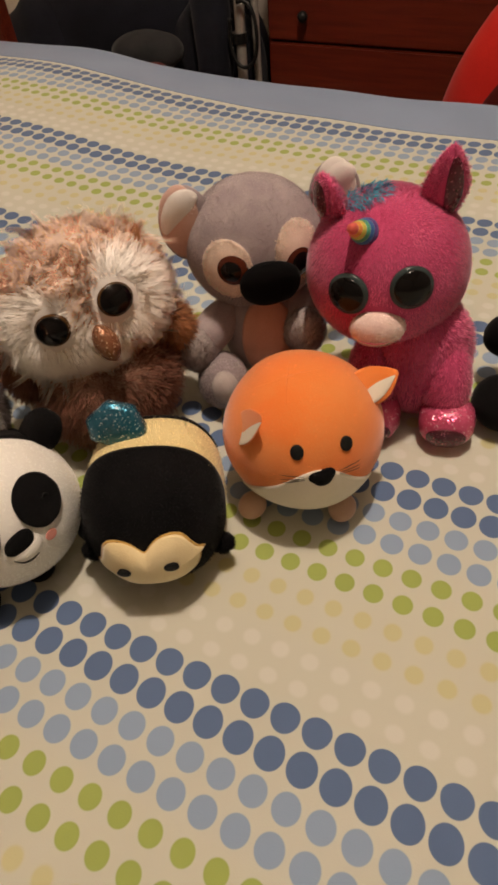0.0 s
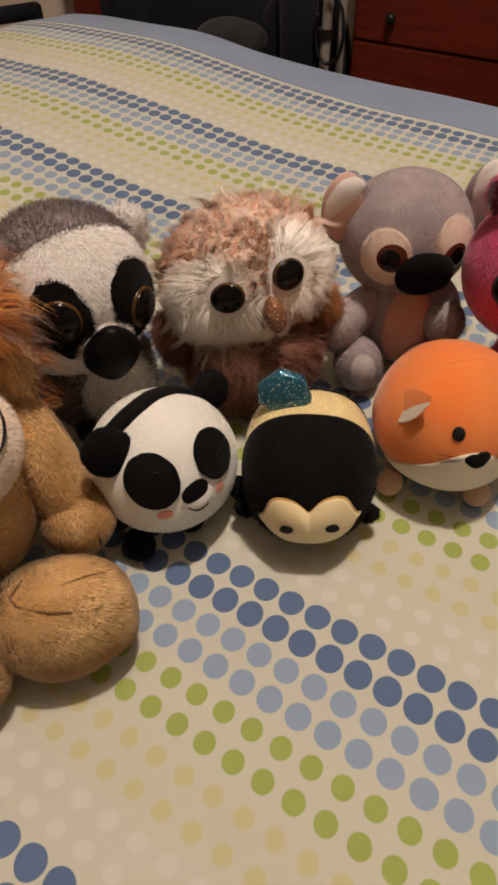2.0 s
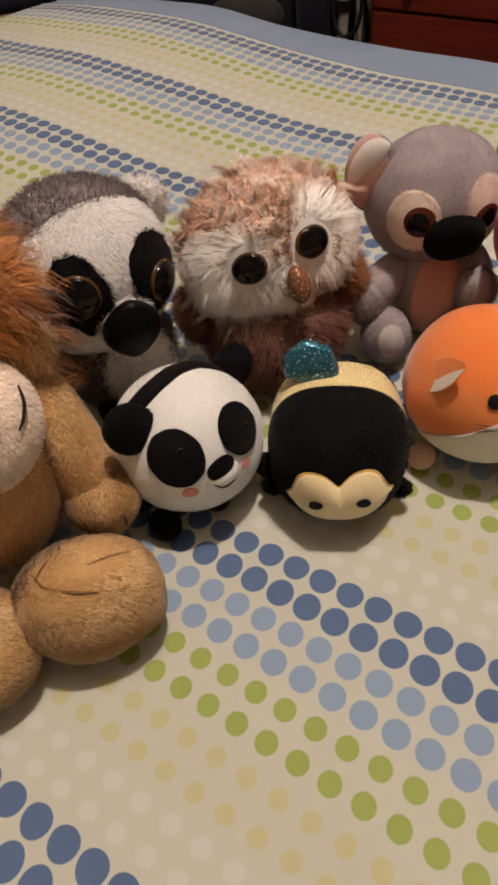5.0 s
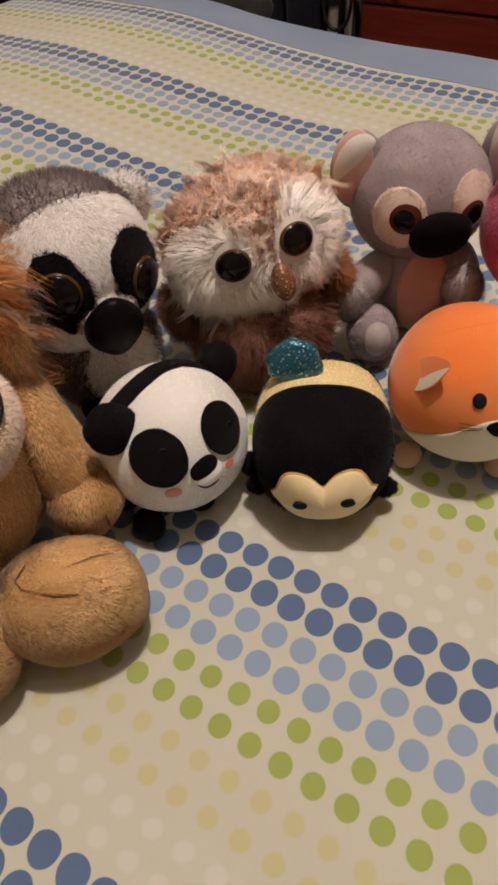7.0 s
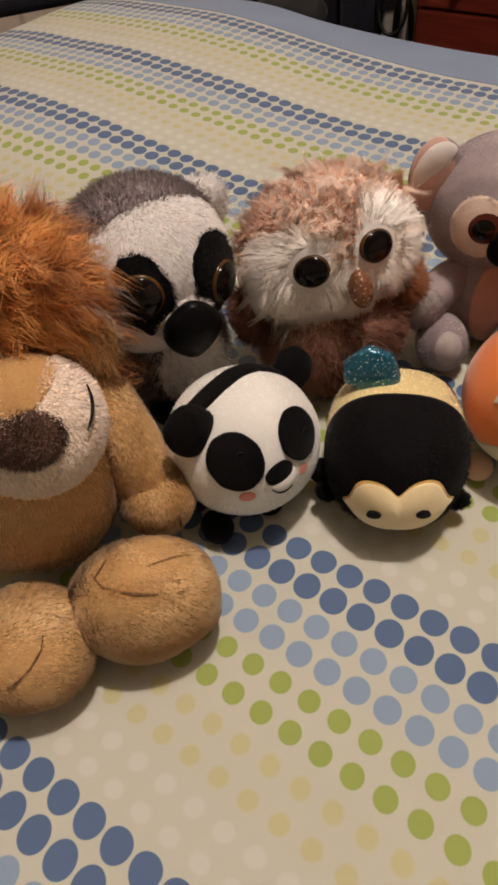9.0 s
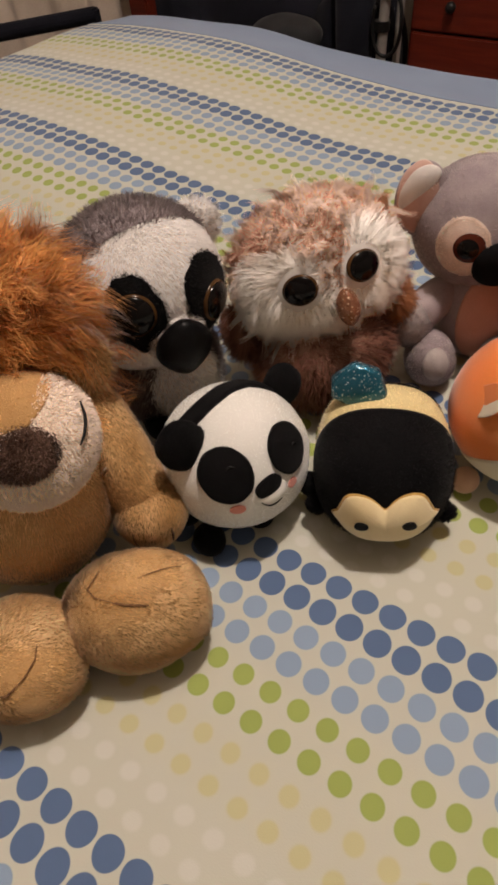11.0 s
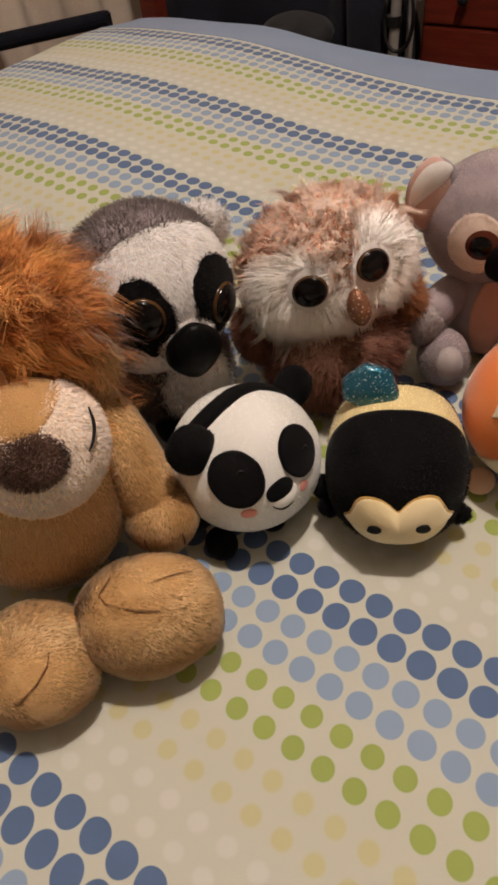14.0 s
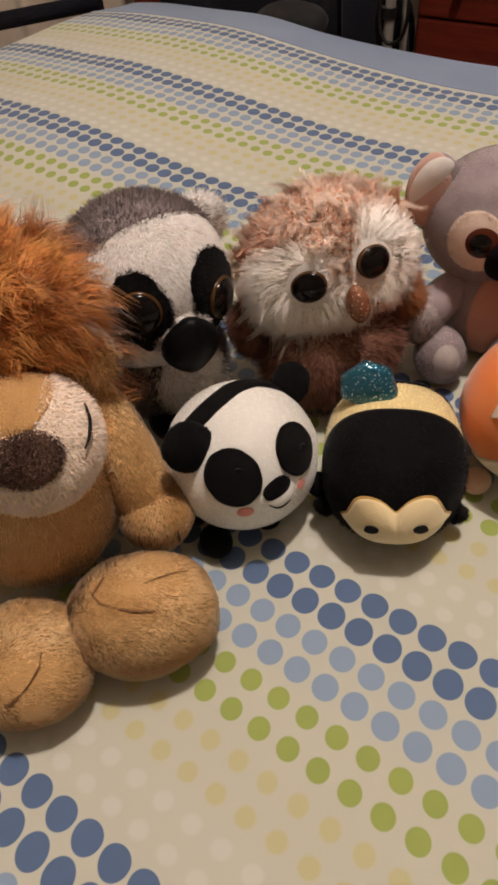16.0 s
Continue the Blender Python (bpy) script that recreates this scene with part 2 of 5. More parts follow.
MANE_BLUE = hair("mane_blue", (0.035, 0.02, 0.10), (0.06, 0.33, 0.45), 0.3, 0.1, 140, 0.5, 0.3)
OWL_BROWN = hair("owl_brown", (0.40, 0.195, 0.12), (0.78, 0.54, 0.42), 0.5, 0.4, 120, 0.25, 0.5, 1.0)
OWL_DARK = hair("owl_dark", (0.14, 0.055, 0.035), (0.26, 0.115, 0.075), 0.6, 0.2, 60)
OWL_RUST = hair("owl_rust", (0.24, 0.088, 0.035), (0.42, 0.18, 0.08), 0.6, 0.2, 60)
OWL_WHITE = hair("owl_white", (0.93, 0.85, 0.78), (0.98, 0.94, 0.89), 0.8, 0.5, 60, 0.08, 0.2, 1.0)
OWL_BASE = mottled("owl_base", (0.50, 0.30, 0.21), (0.58, 0.38, 0.28), 60, fine=900)
BEAK = glitter("bronze_glitter", (0.30, 0.13, 0.07), (0.95, 0.7, 0.5), 0.25, 1400, 0.5, 0.4)
LEM_GREY = hair("lemur_grey", (0.060, 0.044, 0.043), (0.20, 0.155, 0.15), 0.65, 0.25, 90)
LEM_WHITE = hair("lemur_white", (0.80, 0.74, 0.70), (0.86, 0.82, 0.79), 0.8, 0.4, 60, 0.08, 0.2, 0.8)
LEM_BASE = mottled("lemur_base", (0.72, 0.68, 0.64), (0.76, 0.72, 0.68), 60, fine=900)
BLACK_FUR = hair("black_fur", (0.004, 0.004, 0.004), (0.012, 0.011, 0.011), 0.85, 0.05)
# The patches of deep and pale tan paint the sheen of pile lying different ways.
LION_FUR = hair("lion_fur", (0.52, 0.29, 0.108), (0.77, 0.525, 0.27), 0.5, 0.5, 45, 0.25, 0.10, 0.5)
LION_BASE = mottled("lion_base", (0.46, 0.255, 0.095), (0.52, 0.30, 0.12), 60, fine=700)
LION_CREAM = hair("lion_cream", (0.74, 0.59, 0.48), (0.84, 0.70, 0.59), 0.8, 0.3, 60, 0.1, 0.2, 0.9)
LION_CREAM_BASE = mottled("lion_cream_base", (0.76, 0.66, 0.54), (0.82, 0.72, 0.60), 60, fine=700)
LION_NOSE = hair("lion_nose", (0.095, 0.050, 0.034), (0.145, 0.080, 0.058), 0.7, 0.3, 60)
LION_NOSE_BASE = mottled("lion_nose_base", (0.07, 0.035, 0.022), (0.10, 0.055, 0.035), 60, fine=700)
MANE = hair("lion_mane", (0.37, 0.105, 0.021), (0.80, 0.38, 0.115), 0.5, 0.35, 45, 0.25, 0.3, 0.85)
WOOD = wood("cherry_wood", (0.088, 0.0125, 0.007), (0.143, 0.021, 0.010))
WALL = mottled("wall_paint", (0.46, 0.415, 0.36), (0.42, 0.375, 0.32), 3, 0.9, 0, 0.1, 120)
CEIL = mottled("ceiling_paint", (0.74, 0.69, 0.62), (0.70, 0.66, 0.59), 3, 0.9, 0, 0.1, 120)
FLOOR = wood("floor_boards", (0.06, 0.028, 0.014), (0.10, 0.05, 0.025))
NAVY = mottled("navy_cloth", (0.003, 0.0035, 0.007), (0.006, 0.0065, 0.012), 12, 0.9, 0.05, 0.4, 400)
GREY_CLOTH = mottled("grey_cloth", (0.016, 0.016, 0.018), (0.024, 0.024, 0.025), 25, 0.9, 0.1, 0.4, 400)
RED_CLOTH = mottled("red_cloth", (0.62, 0.022, 0.016), (0.52, 0.016, 0.012), 10, 0.6, 0.1, 0.3, 500)
DARK_RED = mottled("dark_red_strap", (0.10, 0.006, 0.005), (0.08, 0.005, 0.004), 20, 0.7, 0.1, 0.3, 500)
METAL = mottled("pale_metal", (0.42, 0.40, 0.36), (0.34, 0.32, 0.29), 40, 0.4, 0, 0.1, 300, 0.3, 0.5)
CABLE = shiny("black_cable", (0.01, 0.01, 0.01), 0.35)
CURTAIN = mottled("curtain_cloth", (0.62, 0.53, 0.43), (0.48, 0.40, 0.32), 6, 0.9, 0.1, 0.3, 300)


# ---- building helpers ----
def unit(v):
    v = np.asarray(v, float)
    return v / np.linalg.norm(v)


def thing(name, base, label, category, group=""):
    ob = new(name)
    ob.empty_display_size = 0.02
    ob.location = base
    return tagged(ob, label, category, group)


def root_of(ob):
    while ob.parent:
        ob = ob.parent
    return ob


def mesh_of(name, verts, faces, base=(0, 0, 0), smooth=True):
    me = bpy.data.meshes.new(name)
    me.from_pydata((np.asarray(verts) - np.asarray(base)).tolist(), [], faces)
    if smooth:
        me.polygons.foreach_set("use_smooth", [True] * len(me.polygons))
    me.update()
    return me


def part(name, geo, material, parent, label=""):
    """Links verts and faces, given in the world, as one mesh under a thing or a part."""
    base = root_of(parent).location
    me = mesh_of(name, geo[0], geo[1], base, len(geo[1]) > 60)
    for m in material if isinstance(material, (list, tuple)) else (material,):
        me.materials.append(m)
    if len(geo) > 2:
        me.polygons.foreach_set("material_index", geo[2])
    ob = new(name, me)
    ob.parent = parent
    return tagged(ob, label)


def join(*geos):
    verts, faces, k = [], [], 0
    for g in geos:
        verts.append(np.asarray(g[0]))
        faces += [tuple(i + k for i in f) for f in g[1]]
        k += len(g[0])
    return np.vstack(verts), faces


class Blob:
    """An ellipsoid: centre, three radii, and the world directions of its own right, front and up. lump: size of the stuffing's unevenness."""

    def __init__(self, c, r, right=(1, 0, 0), up=(0, 0, 1), lump=0.0, power=2.0, seed=0):
        self.c, self.r = np.array(c, float), np.array(r, float) * np.ones(3)
        x = unit(right)
        z = unit(np.asarray(up, float) - np.dot(up, x) * x)
        y = np.cross(z, x)
        self.m, self.lump, self.power, self.seed = np.stack([x, y, z], 1), lump, power, seed

    def at(self, d, lift=0.0):
        """Points on the surface along the world directions d, raised by lift."""
        d = np.atleast_2d(np.asarray(d, float))
        d = d / np.linalg.norm(d, axis=1, keepdims=True)
        q = d @ self.m
        if self.power != 2.0:
            q = q / (np.abs(q) ** self.power).sum(1, keepdims=True) ** (1 / self.power)
        grow = 1 + self.lump * wobble(d * 2.1 + self.seed, self.seed)[:, :1]
        p = self.c + (q * self.r * grow) @ self.m.T
        return p + np.asarray(lift).reshape(-1, 1) * self.normal(d)

    def normal(self, d):
        d = np.atleast_2d(np.asarray(d, float))
        q = (d @ self.m) / self.r
        n = q @ self.m.T
        return n / np.linalg.norm(n, axis=1, keepdims=True)

    def inside(self, p, margin=0.0):
        q = ((p - self.c) @ self.m) / (self.r + margin)
        return (q * q).sum(1) < 1

    def mesh(self, seg=48, rings=32):
        t = np.linspace(0, math.pi, rings + 1)[1:-1]
        f = np.arange(seg) * 2 * math.pi / seg
        tt, ff = np.meshgrid(t, f, indexing="ij")
        q = np.stack([np.sin(tt) * np.cos(ff), np.sin(tt) * np.sin(ff), np.cos(tt)], -1).reshape(-1, 3)
        q = np.vstack([q, [[0, 0, 1], [0, 0, -1]]])
        v = self.at(q @ self.m.T)
        n = len(t)
        faces = [(i * seg + j, (i + 1) * seg + j, (i + 1) * seg + (j + 1) % seg, i * seg + (j + 1) % seg) for i in range(n - 1) for j in range(seg)]
        top, low = n * seg, n * seg + 1
        faces += [(top, j, (j + 1) % seg) for j in range(seg)]
        faces += [(low, (n - 1) * seg + (j + 1) % seg, (n - 1) * seg + j) for j in range(seg)]
        return v, faces


def wobble(p, seed=0):
    """A smooth vector field, the same at every build."""
    rng = np.random.RandomState(seed + 7)
    out = np.zeros((len(p), 3))
    for k in range(4):
        a = rng.normal(size=(3, 3)) * (0.8 + 0.5 * k)
        out += np.sin(p @ a + rng.uniform(0, 6.28, 3)) / (1 + 0.5 * k)
    return out / 2.2


def patch(blob, d, right, a, b=None, rot=0.0, lift=0.0006, puff=0.0, shape=None, rings=10, seg=56):
    """A sewn-on piece that lies on the blob round the direction d: half-widths a and b in metres, or a shape of the angle."""
    d = unit(d)
    x = unit(np.asarray(right, float) - np.dot(right, d) * d)
    y = np.cross(d, x)
    b = a if b is None else b
    rm = blob.r.mean()
    verts, cr, sr = [], math.cos(radians(rot)), math.sin(radians(rot))
    for i in range(rings + 2):
        k = min(i / rings, 1.0)
        edge = i > rings
        for j in range(seg):
            f = 2 * math.pi * j / seg
            s = (shape(f) if shape else 1.0) * k
            u, v = a * s * math.cos(f), b * s * math.sin(f)
            u, v = u * cr - v * sr, u * sr + v * cr
            ang = math.hypot(u, v) / rm
            tx = (u * x + v * y) / max(math.hypot(u, v), 1e-9)
            h = -0.0006 if edge else lift + puff * (1 - k ** 2)
            verts.append(blob.at(math.cos(ang) * d + math.sin(ang) * tx, h)[0])
    faces = [(i * seg + j, (i + 1) * seg + j, (i + 1) * seg + (j + 1) % seg, i * seg + (j + 1) % seg) for i in range(1, rings + 1) for j in range(seg)]
    faces += [(0, seg + j, seg + (j + 1) % seg) for j in range(seg)]
    return np.array(verts), faces


def tube(points, radius, seg=8, taper=None):
    pts = np.asarray(points, float)
    n = len(pts)
    tan = np.gradient(pts, axis=0)
    side = np.array([0.3, 0.2, 0.93])
    verts = []
    for k in range(n):
        t = unit(tan[k])
        s = side - np.dot(side, t) * t
        s = unit(s) if np.linalg.norm(s) > 1e-6 else unit(np.cross(t, (1, 0, 0)))
        w, r = np.cross(t, s), radius * (taper(k / (n - 1)) if taper else 1)
        verts += [pts[k] + r * (math.cos(f) * s + math.sin(f) * w) for f in np.arange(seg) * 2 * math.pi / seg]
    faces = [(i * seg + j, i * seg + (j + 1) % seg, (i + 1) * seg + (j + 1) % seg, (i + 1) * seg + j) for i in range(n - 1) for j in range(seg)]
    faces += [tuple(range(seg))[::-1], tuple(range((n - 1) * seg, n * seg))]
    return np.array(verts), faces


def ribbon_on(blob, dirs, width, lift=0.0007):
    """A flat strip sewn on the blob along some directions."""
    dirs = np.array([unit(d) for d in dirs])
    fine = []
    for k in range(len(dirs) - 1):
        for s in np.linspace(0, 1, 8, endpoint=False):
            fine.append(unit(dirs[k] * (1 - s) + dirs[k + 1] * s))
    fine.append(dirs[-1])
    fine = np.array(fine)
    tan = np.gradient(fine, axis=0)
    verts = []
    steps = np.linspace(-1, 1, 7)
    for d, t in zip(fine, tan):
        w = unit(np.cross(d, t)) * width / blob.r.mean() / 2
        for s in steps:
            verts.append(blob.at(d + w * s, -0.0006 if abs(s) > 0.99 else lift)[0])
    m = len(steps)
    faces = [(i * m + j, i * m + j + 1, (i + 1) * m + j + 1, (i + 1) * m + j) for i in range(len(fine) - 1) for j in range(m - 1)]
    return np.array(verts), faces


def seam_on(blob, dirs, radius=0.00035, lift=0.0002, seg=6):
    dirs = np.array([unit(d) for d in dirs])
    fine = []
    for k in range(len(dirs) - 1):
        for s in np.linspace(0, 1, 10, endpoint=False):
            fine.append(unit(dirs[k] * (1 - s) + dirs[k + 1] * s))
    fine.append(dirs[-1])
    return tube(blob.at(np.array(fine), lift), radius, seg, lambda s: 0.4 + 0.6 * math.sin(math.pi * min(max(s, 0.05), 0.95)))


def sow(blob, n, seed, keep=None):
    """Random places on a blob: directions, spread evenly over it."""
    rng = np.random.RandomState(seed)
    d = rng.normal(size=(n, 3))
    d /= np.linalg.norm(d, axis=1, keepdims=True)
    area = np.linalg.norm((d @ blob.m) / blob.r, axis=1) * blob.r.prod() ** (1 / 3)
    ok = rng.uniform(size=n) < area / area.max()
    d = d[ok]
    return d[keep(d)] if keep else d


def fur(name, parent, material, roots, normals, length, width, lean=(0, 0, 0), spread=0.35, clump=0.0, grain=60.0, droop=0.0, segs=2, seed=1, label="", which=None, puffed=0.6, tip=0.15):
    """A coat of single strands, all in one mesh."""
    rng = np.random.RandomState(seed)
    n = len(roots)
    nrm = normals
    ln = np.asarray(lean, float)
    ln = np.broadcast_to(ln, (n, 3))
    ln = ln - (ln * nrm).sum(1, keepdims=True) * nrm
    way = nrm + ln + rng.normal(size=(n, 3)) * spread + clump * wobble(roots * grain, seed)
    way /= np.linalg.norm(way, axis=1, keepdims=True)
    size = np.asarray(length) * rng.uniform(0.6, 1.15, n)
    bend = clump * 0.6 * wobble(roots * grain * 1.7 + 3, seed + 5) + rng.normal(size=(n, 3)) * spread * 0.5 + np.array([0, 0, -droop])
    side = np.cross(way, rng.normal(size=(n, 3)))
    side /= np.linalg.norm(side, axis=1, keepdims=True)
    side *= np.sign((np.cross(side, way) * nrm).sum(1, keepdims=True) + 1e-9)
    s = np.linspace(0, 1, segs + 1)[None, :, None]
    mid = (roots - nrm * 0.0004)[:, None] + (way[:, None] * s + bend[:, None] * (s * s * 0.5)) * size[:, None, None]
    flat = np.cross(side, way)
    flat *= np.sign((flat * nrm).sum(1, keepdims=True) + 1e-9)
    return strand_mesh(name, parent, material, mid, side, nrm * puffed + flat * (1 - puffed), width, tip, which, label)


def strand_mesh(name, parent, material, mid, side, lie, width, tip, which=None, label=""):
    """Flat tapering strands along the given middle lines; each carries the lie of the coat for its shading."""
    n, segs = mid.shape[0], mid.shape[1] - 1
    s = np.linspace(0, 1, segs + 1)[None, :, None]
    w = side[:, None] * (width * (1 - (1 - tip) * s ** 1.3) * 0.5)
    v = np.stack([mid - w, mid + w], 2)
    per = 2 * (segs + 1)
    one = np.array([(2 * k, 2 * k + 1, 2 * k + 3, 2 * k + 2) for k in range(segs)])
    f = (np.arange(n)[:, None, None] * per + one[None]).reshape(-1)
    me = bpy.data.meshes.new(name)
    base = np.array(root_of(parent).location)
    me.vertices.add(n * per)
    me.vertices.foreach_set("co", (v.reshape(-1, 3) - base).astype(np.float32).ravel())
    me.loops.add(len(f))
    me.loops.foreach_set("vertex_index", f.astype(np.int32))
    me.polygons.add(len(f) // 4)
    me.polygons.foreach_set("loop_start", np.arange(0, len(f), 4, dtype=np.int32))
    for m in material if isinstance(material, (list, tuple)) else (material,):
        me.materials.append(m)
    if which is not None:
        me.polygons.foreach_set("material_index", np.repeat(which, segs).astype(np.int32))
    me.update(calc_edges=True)
    lie = lie / np.linalg.norm(lie, axis=1, keepdims=True)
    me.attributes.new("lie", "FLOAT_VECTOR", "POINT").data.foreach_set("vector", np.repeat(lie, per, axis=0).astype(np.float32).ravel())
    ob = new(name, me)
    ob.parent = parent
    ob["kind"] = "stuff"
    return tagged(ob, label)


def locks(name, parent, material, blob, count, hairs, length, keep, drift, droop=0.5, seed=1, radius=0.0045, width=0.0007, label="", curl=0.10, tones=None, rise=0.8, stray=0.28, turns=4.5):
    """Long wavy hair that hangs together in locks."""
    rng = np.random.RandomState(seed)
    d0 = sow(blob, count, seed, keep)
    n = len(d0)
    root, nrm = blob.at(d0), blob.normal(d0)
    way = nrm * rise + np.asarray(drift) + rng.normal(size=(n, 3)) * stray + 0.35 * wobble(root * 45, seed)
    way /= np.linalg.norm(way, axis=1, keepdims=True)
    bend = rng.normal(size=(n, 3)) * 0.45 + np.array([0, 0, -droop])
    wave = np.cross(way, rng.normal(size=(n, 3)))
    wave /= np.linalg.norm(wave, axis=1, keepdims=True)
    size = length * rng.uniform(0.6, 1.25, n)
    k = np.repeat(np.arange(n), hairs)
    m = len(k)
    off = rng.normal(size=(m, 3)) * radius
    off -= (off * nrm[k]).sum(1, keepdims=True) * nrm[k]
    s = np.linspace(0, 1, 7)[None, :, None]
    own = size[k][:, None, None] * rng.uniform(0.65, 1.12, (m, 1, 1))
    phase = rng.uniform(0, 6.28, n)[k][:, None, None]
    mid = root[k][:, None] + way[k][:, None] * own * s + bend[k][:, None] * own * s ** 2 * 0.5 + wave[k][:, None] * own * curl * np.sin(s * turns + phase) * s
    mid = mid + off[:, None] * (1 - 0.72 * s) + rng.normal(size=(m, 1, 3)) * 0.06 * own * s ** 2
    side = np.cross(way[k], rng.normal(size=(m, 3)))
    side /= np.linalg.norm(side, axis=1, keepdims=True)
    lie = nrm[k] * 0.55 + rng.normal(size=(n, 3))[k] * 0.22 + rng.normal(size=(m, 3)) * 0.16
    return strand_mesh(name, parent, material, mid, side, lie, width, 0.12, None if tones is None else tones(d0, rng)[k], label)


def nap(parent, blob, material, n=26000, length=0.0009, keep=None, seed=90):
    """The short pile that softens a plush surface's outline."""
    return coat("nap", parent, material, blob, n, length, 0.00042, keep=keep, seed=seed, spread=0.7, clump=0.3, grain=260, puffed=0.7, segs=1, tip=0.3)


def coat(name, parent, material, blob, n, length, width, keep=None, seed=1, **more):
    d = sow(blob, n, seed, keep)
    return fur(name, parent, material, blob.at(d), blob.normal(d), length, width, seed=seed, **more)


def beanie_eye(parent, blob, d, right, size, iris, bulge=0.3, pupil=0.88):
    """A round plastic eye: coloured rim and a domed black pupil."""
    eye = part("eye", patch(blob, d, right, size, lift=0.0016, puff=size * 0.25), iris, parent, "glossy plastic eye")
    part("pupil", patch(blob, d, right, size * pupil, lift=0.0026, puff=size * bulge), EYE_BLACK, eye)
    return eye


def lobes(*bumps, wave=0.0):
    """An outline for patch(): a circle with bumps or dents (angle in degrees, amount, width in radians)."""
    def shape(f):
        s = 1.0 + wave * (math.sin(7 * f + 1) + 0.6 * math.sin(11 * f))
        for at, amount, width in bumps:
            away = (f - radians(at) + math.pi) % (2 * math.pi) - math.pi
            s += amount * math.exp(-(away / width) ** 2)
        return s
    return shape


def within(blob, q, d, right, a, b, rot=0.0):
    """Which of the directions q fall inside an oval patch round d."""
    d = unit(d)
    x = unit(np.asarray(right, float) - np.dot(right, d) * d)
    y = np.cross(d, x)
    rm, cr, sr = blob.r.mean(), math.cos(radians(rot)), math.sin(radians(rot))
    u, v = (q @ x) * rm, (q @ y) * rm
    return (((u * cr + v * sr) / a) ** 2 + ((v * cr - u * sr) / b) ** 2 < 1) & (q @ d > 0)


def leaf(a, b, tip, front, thick, curl=0.0, shrink=1.0, rows=14, seg=16):
    """A soft pointed flap sewn on along a to b and running out to its tip."""
    a, b, tip, front = (np.asarray(v, float) for v in (a, b, tip, front))
    root, wide = (a + b) / 2, (b - a) / 2
    verts = []
    for s in np.linspace(0, 0.985, rows):
        w = shrink * (1 - s ** 2.2) ** 0.7 * (1 + 0.35 * math.sin(math.pi * s))
        t = thick * (1 - 0.7 * s) * min(1.0, 0.55 + 3 * s) * shrink
        mid = root + (tip - root) * s + unit(front) * curl * math.sin(math.pi * s)
        verts += [mid + wide * w * math.cos(f) + unit(front) * t * math.sin(f) for f in np.arange(seg) * 2 * math.pi / seg]
    faces = [(i * seg + j, i * seg + (j + 1) % seg, (i + 1) * seg + (j + 1) % seg, (i + 1) * seg + j) for i in range(rows - 1) for j in range(seg)]
    faces += [tuple(range(seg))[::-1], tuple(range((rows - 1) * seg, rows * seg))]
    return np.array(verts), faces


def box(lo, hi, bevel=0.0):
    bm = bmesh.new()
    bmesh.ops.create_cube(bm, size=1)
    lo, hi = np.array(lo), np.array(hi)
    for v in bm.verts:
        v.co = Vector((lo + hi) / 2 + np.array(v.co) * (hi - lo))
    if bevel:
        bmesh.ops.bevel(bm, geom=bm.edges[:], offset=bevel, segments=2, affect="EDGES")
    bm.verts.index_update()
    geo = np.array([v.co[:] for v in bm.verts]), [tuple(v.index for v in f.verts) for f in bm.faces]
    bm.free()
    return geo


def setting(name, geo, material, label, category, smooth=False):
    me = mesh_of(name, geo[0], geo[1], smooth=smooth)
    me.materials.append(material)
    return tagged(new(name, me), label, category, kind="structure")


# ---- the room ----
FLOOR_Z = -0.55
setting("floor", box((-2.2, -1.9, FLOOR_Z - 0.1), (2.2, 1.9, FLOOR_Z)), FLOOR, "dark brown boarded bedroom floor", "floor")
setting("wall_north", box((-2.2, 1.9, FLOOR_Z), (2.2, 2.0, 1.95)), WALL, "plain beige wall behind the chest", "wall")
setting("wall_south", box((-2.2, -2.0, FLOOR_Z), (2.2, -1.9, 1.95)), WALL, "plain beige bedroom wall", "wall")
setting("wall_west", box((-2.3, -2.0, FLOOR_Z), (-2.2, 2.0, 1.95)), WALL, "plain beige wall behind the curtain", "wall")
setting("wall_east", box((2.2, -2.0, FLOOR_Z), (2.3, 2.0, 1.95)), WALL, "plain beige bedroom wall", "wall")
setting("ceiling", box((-2.3, -2.0, 1.95), (2.3, 2.0, 2.05)), CEIL, "plain off-white ceiling", "ceiling")


# ---- the bed ----
S, Q = 0.0145, 0.01501
BED_L, BED_R, BED_F, BED_N = -0.735, 1.15, 0.708, -0.65


def step(a, b, x):
    t = np.clip((x - a) / (b - a), 0, 1)
    return t * t * (3 - 2 * t)


def bed_height(x, y):
    z = 0.030 * step(-0.16, -0.52, x) * step(0.06, 0.3, y) - 0.009 * step(-0.62, -0.78, x)
    z -= 0.006 * step(-0.25, 0.05, x) * step(0.22, 0.45, y)
    z -= 0.013 * step(0.56, 0.70, y) * step(-0.05, -0.4, x)
    p = np.stack([x, y, np.zeros_like(x)], -1).reshape(-1, 3)
    far = step(0.15, 0.4, y) + step(0.25, 0.5, x) + step(-0.16, -0.3, y) + step(-0.2, -0.35, x)
    z += (wobble(p * 9, 3)[:, 0].reshape(x.shape) * 0.0012 + wobble(p * 26, 4)[:, 0].reshape(x.shape) * 0.0005) * (0.12 + np.clip(far, 0, 1))
    return z


EDGE = -40.8


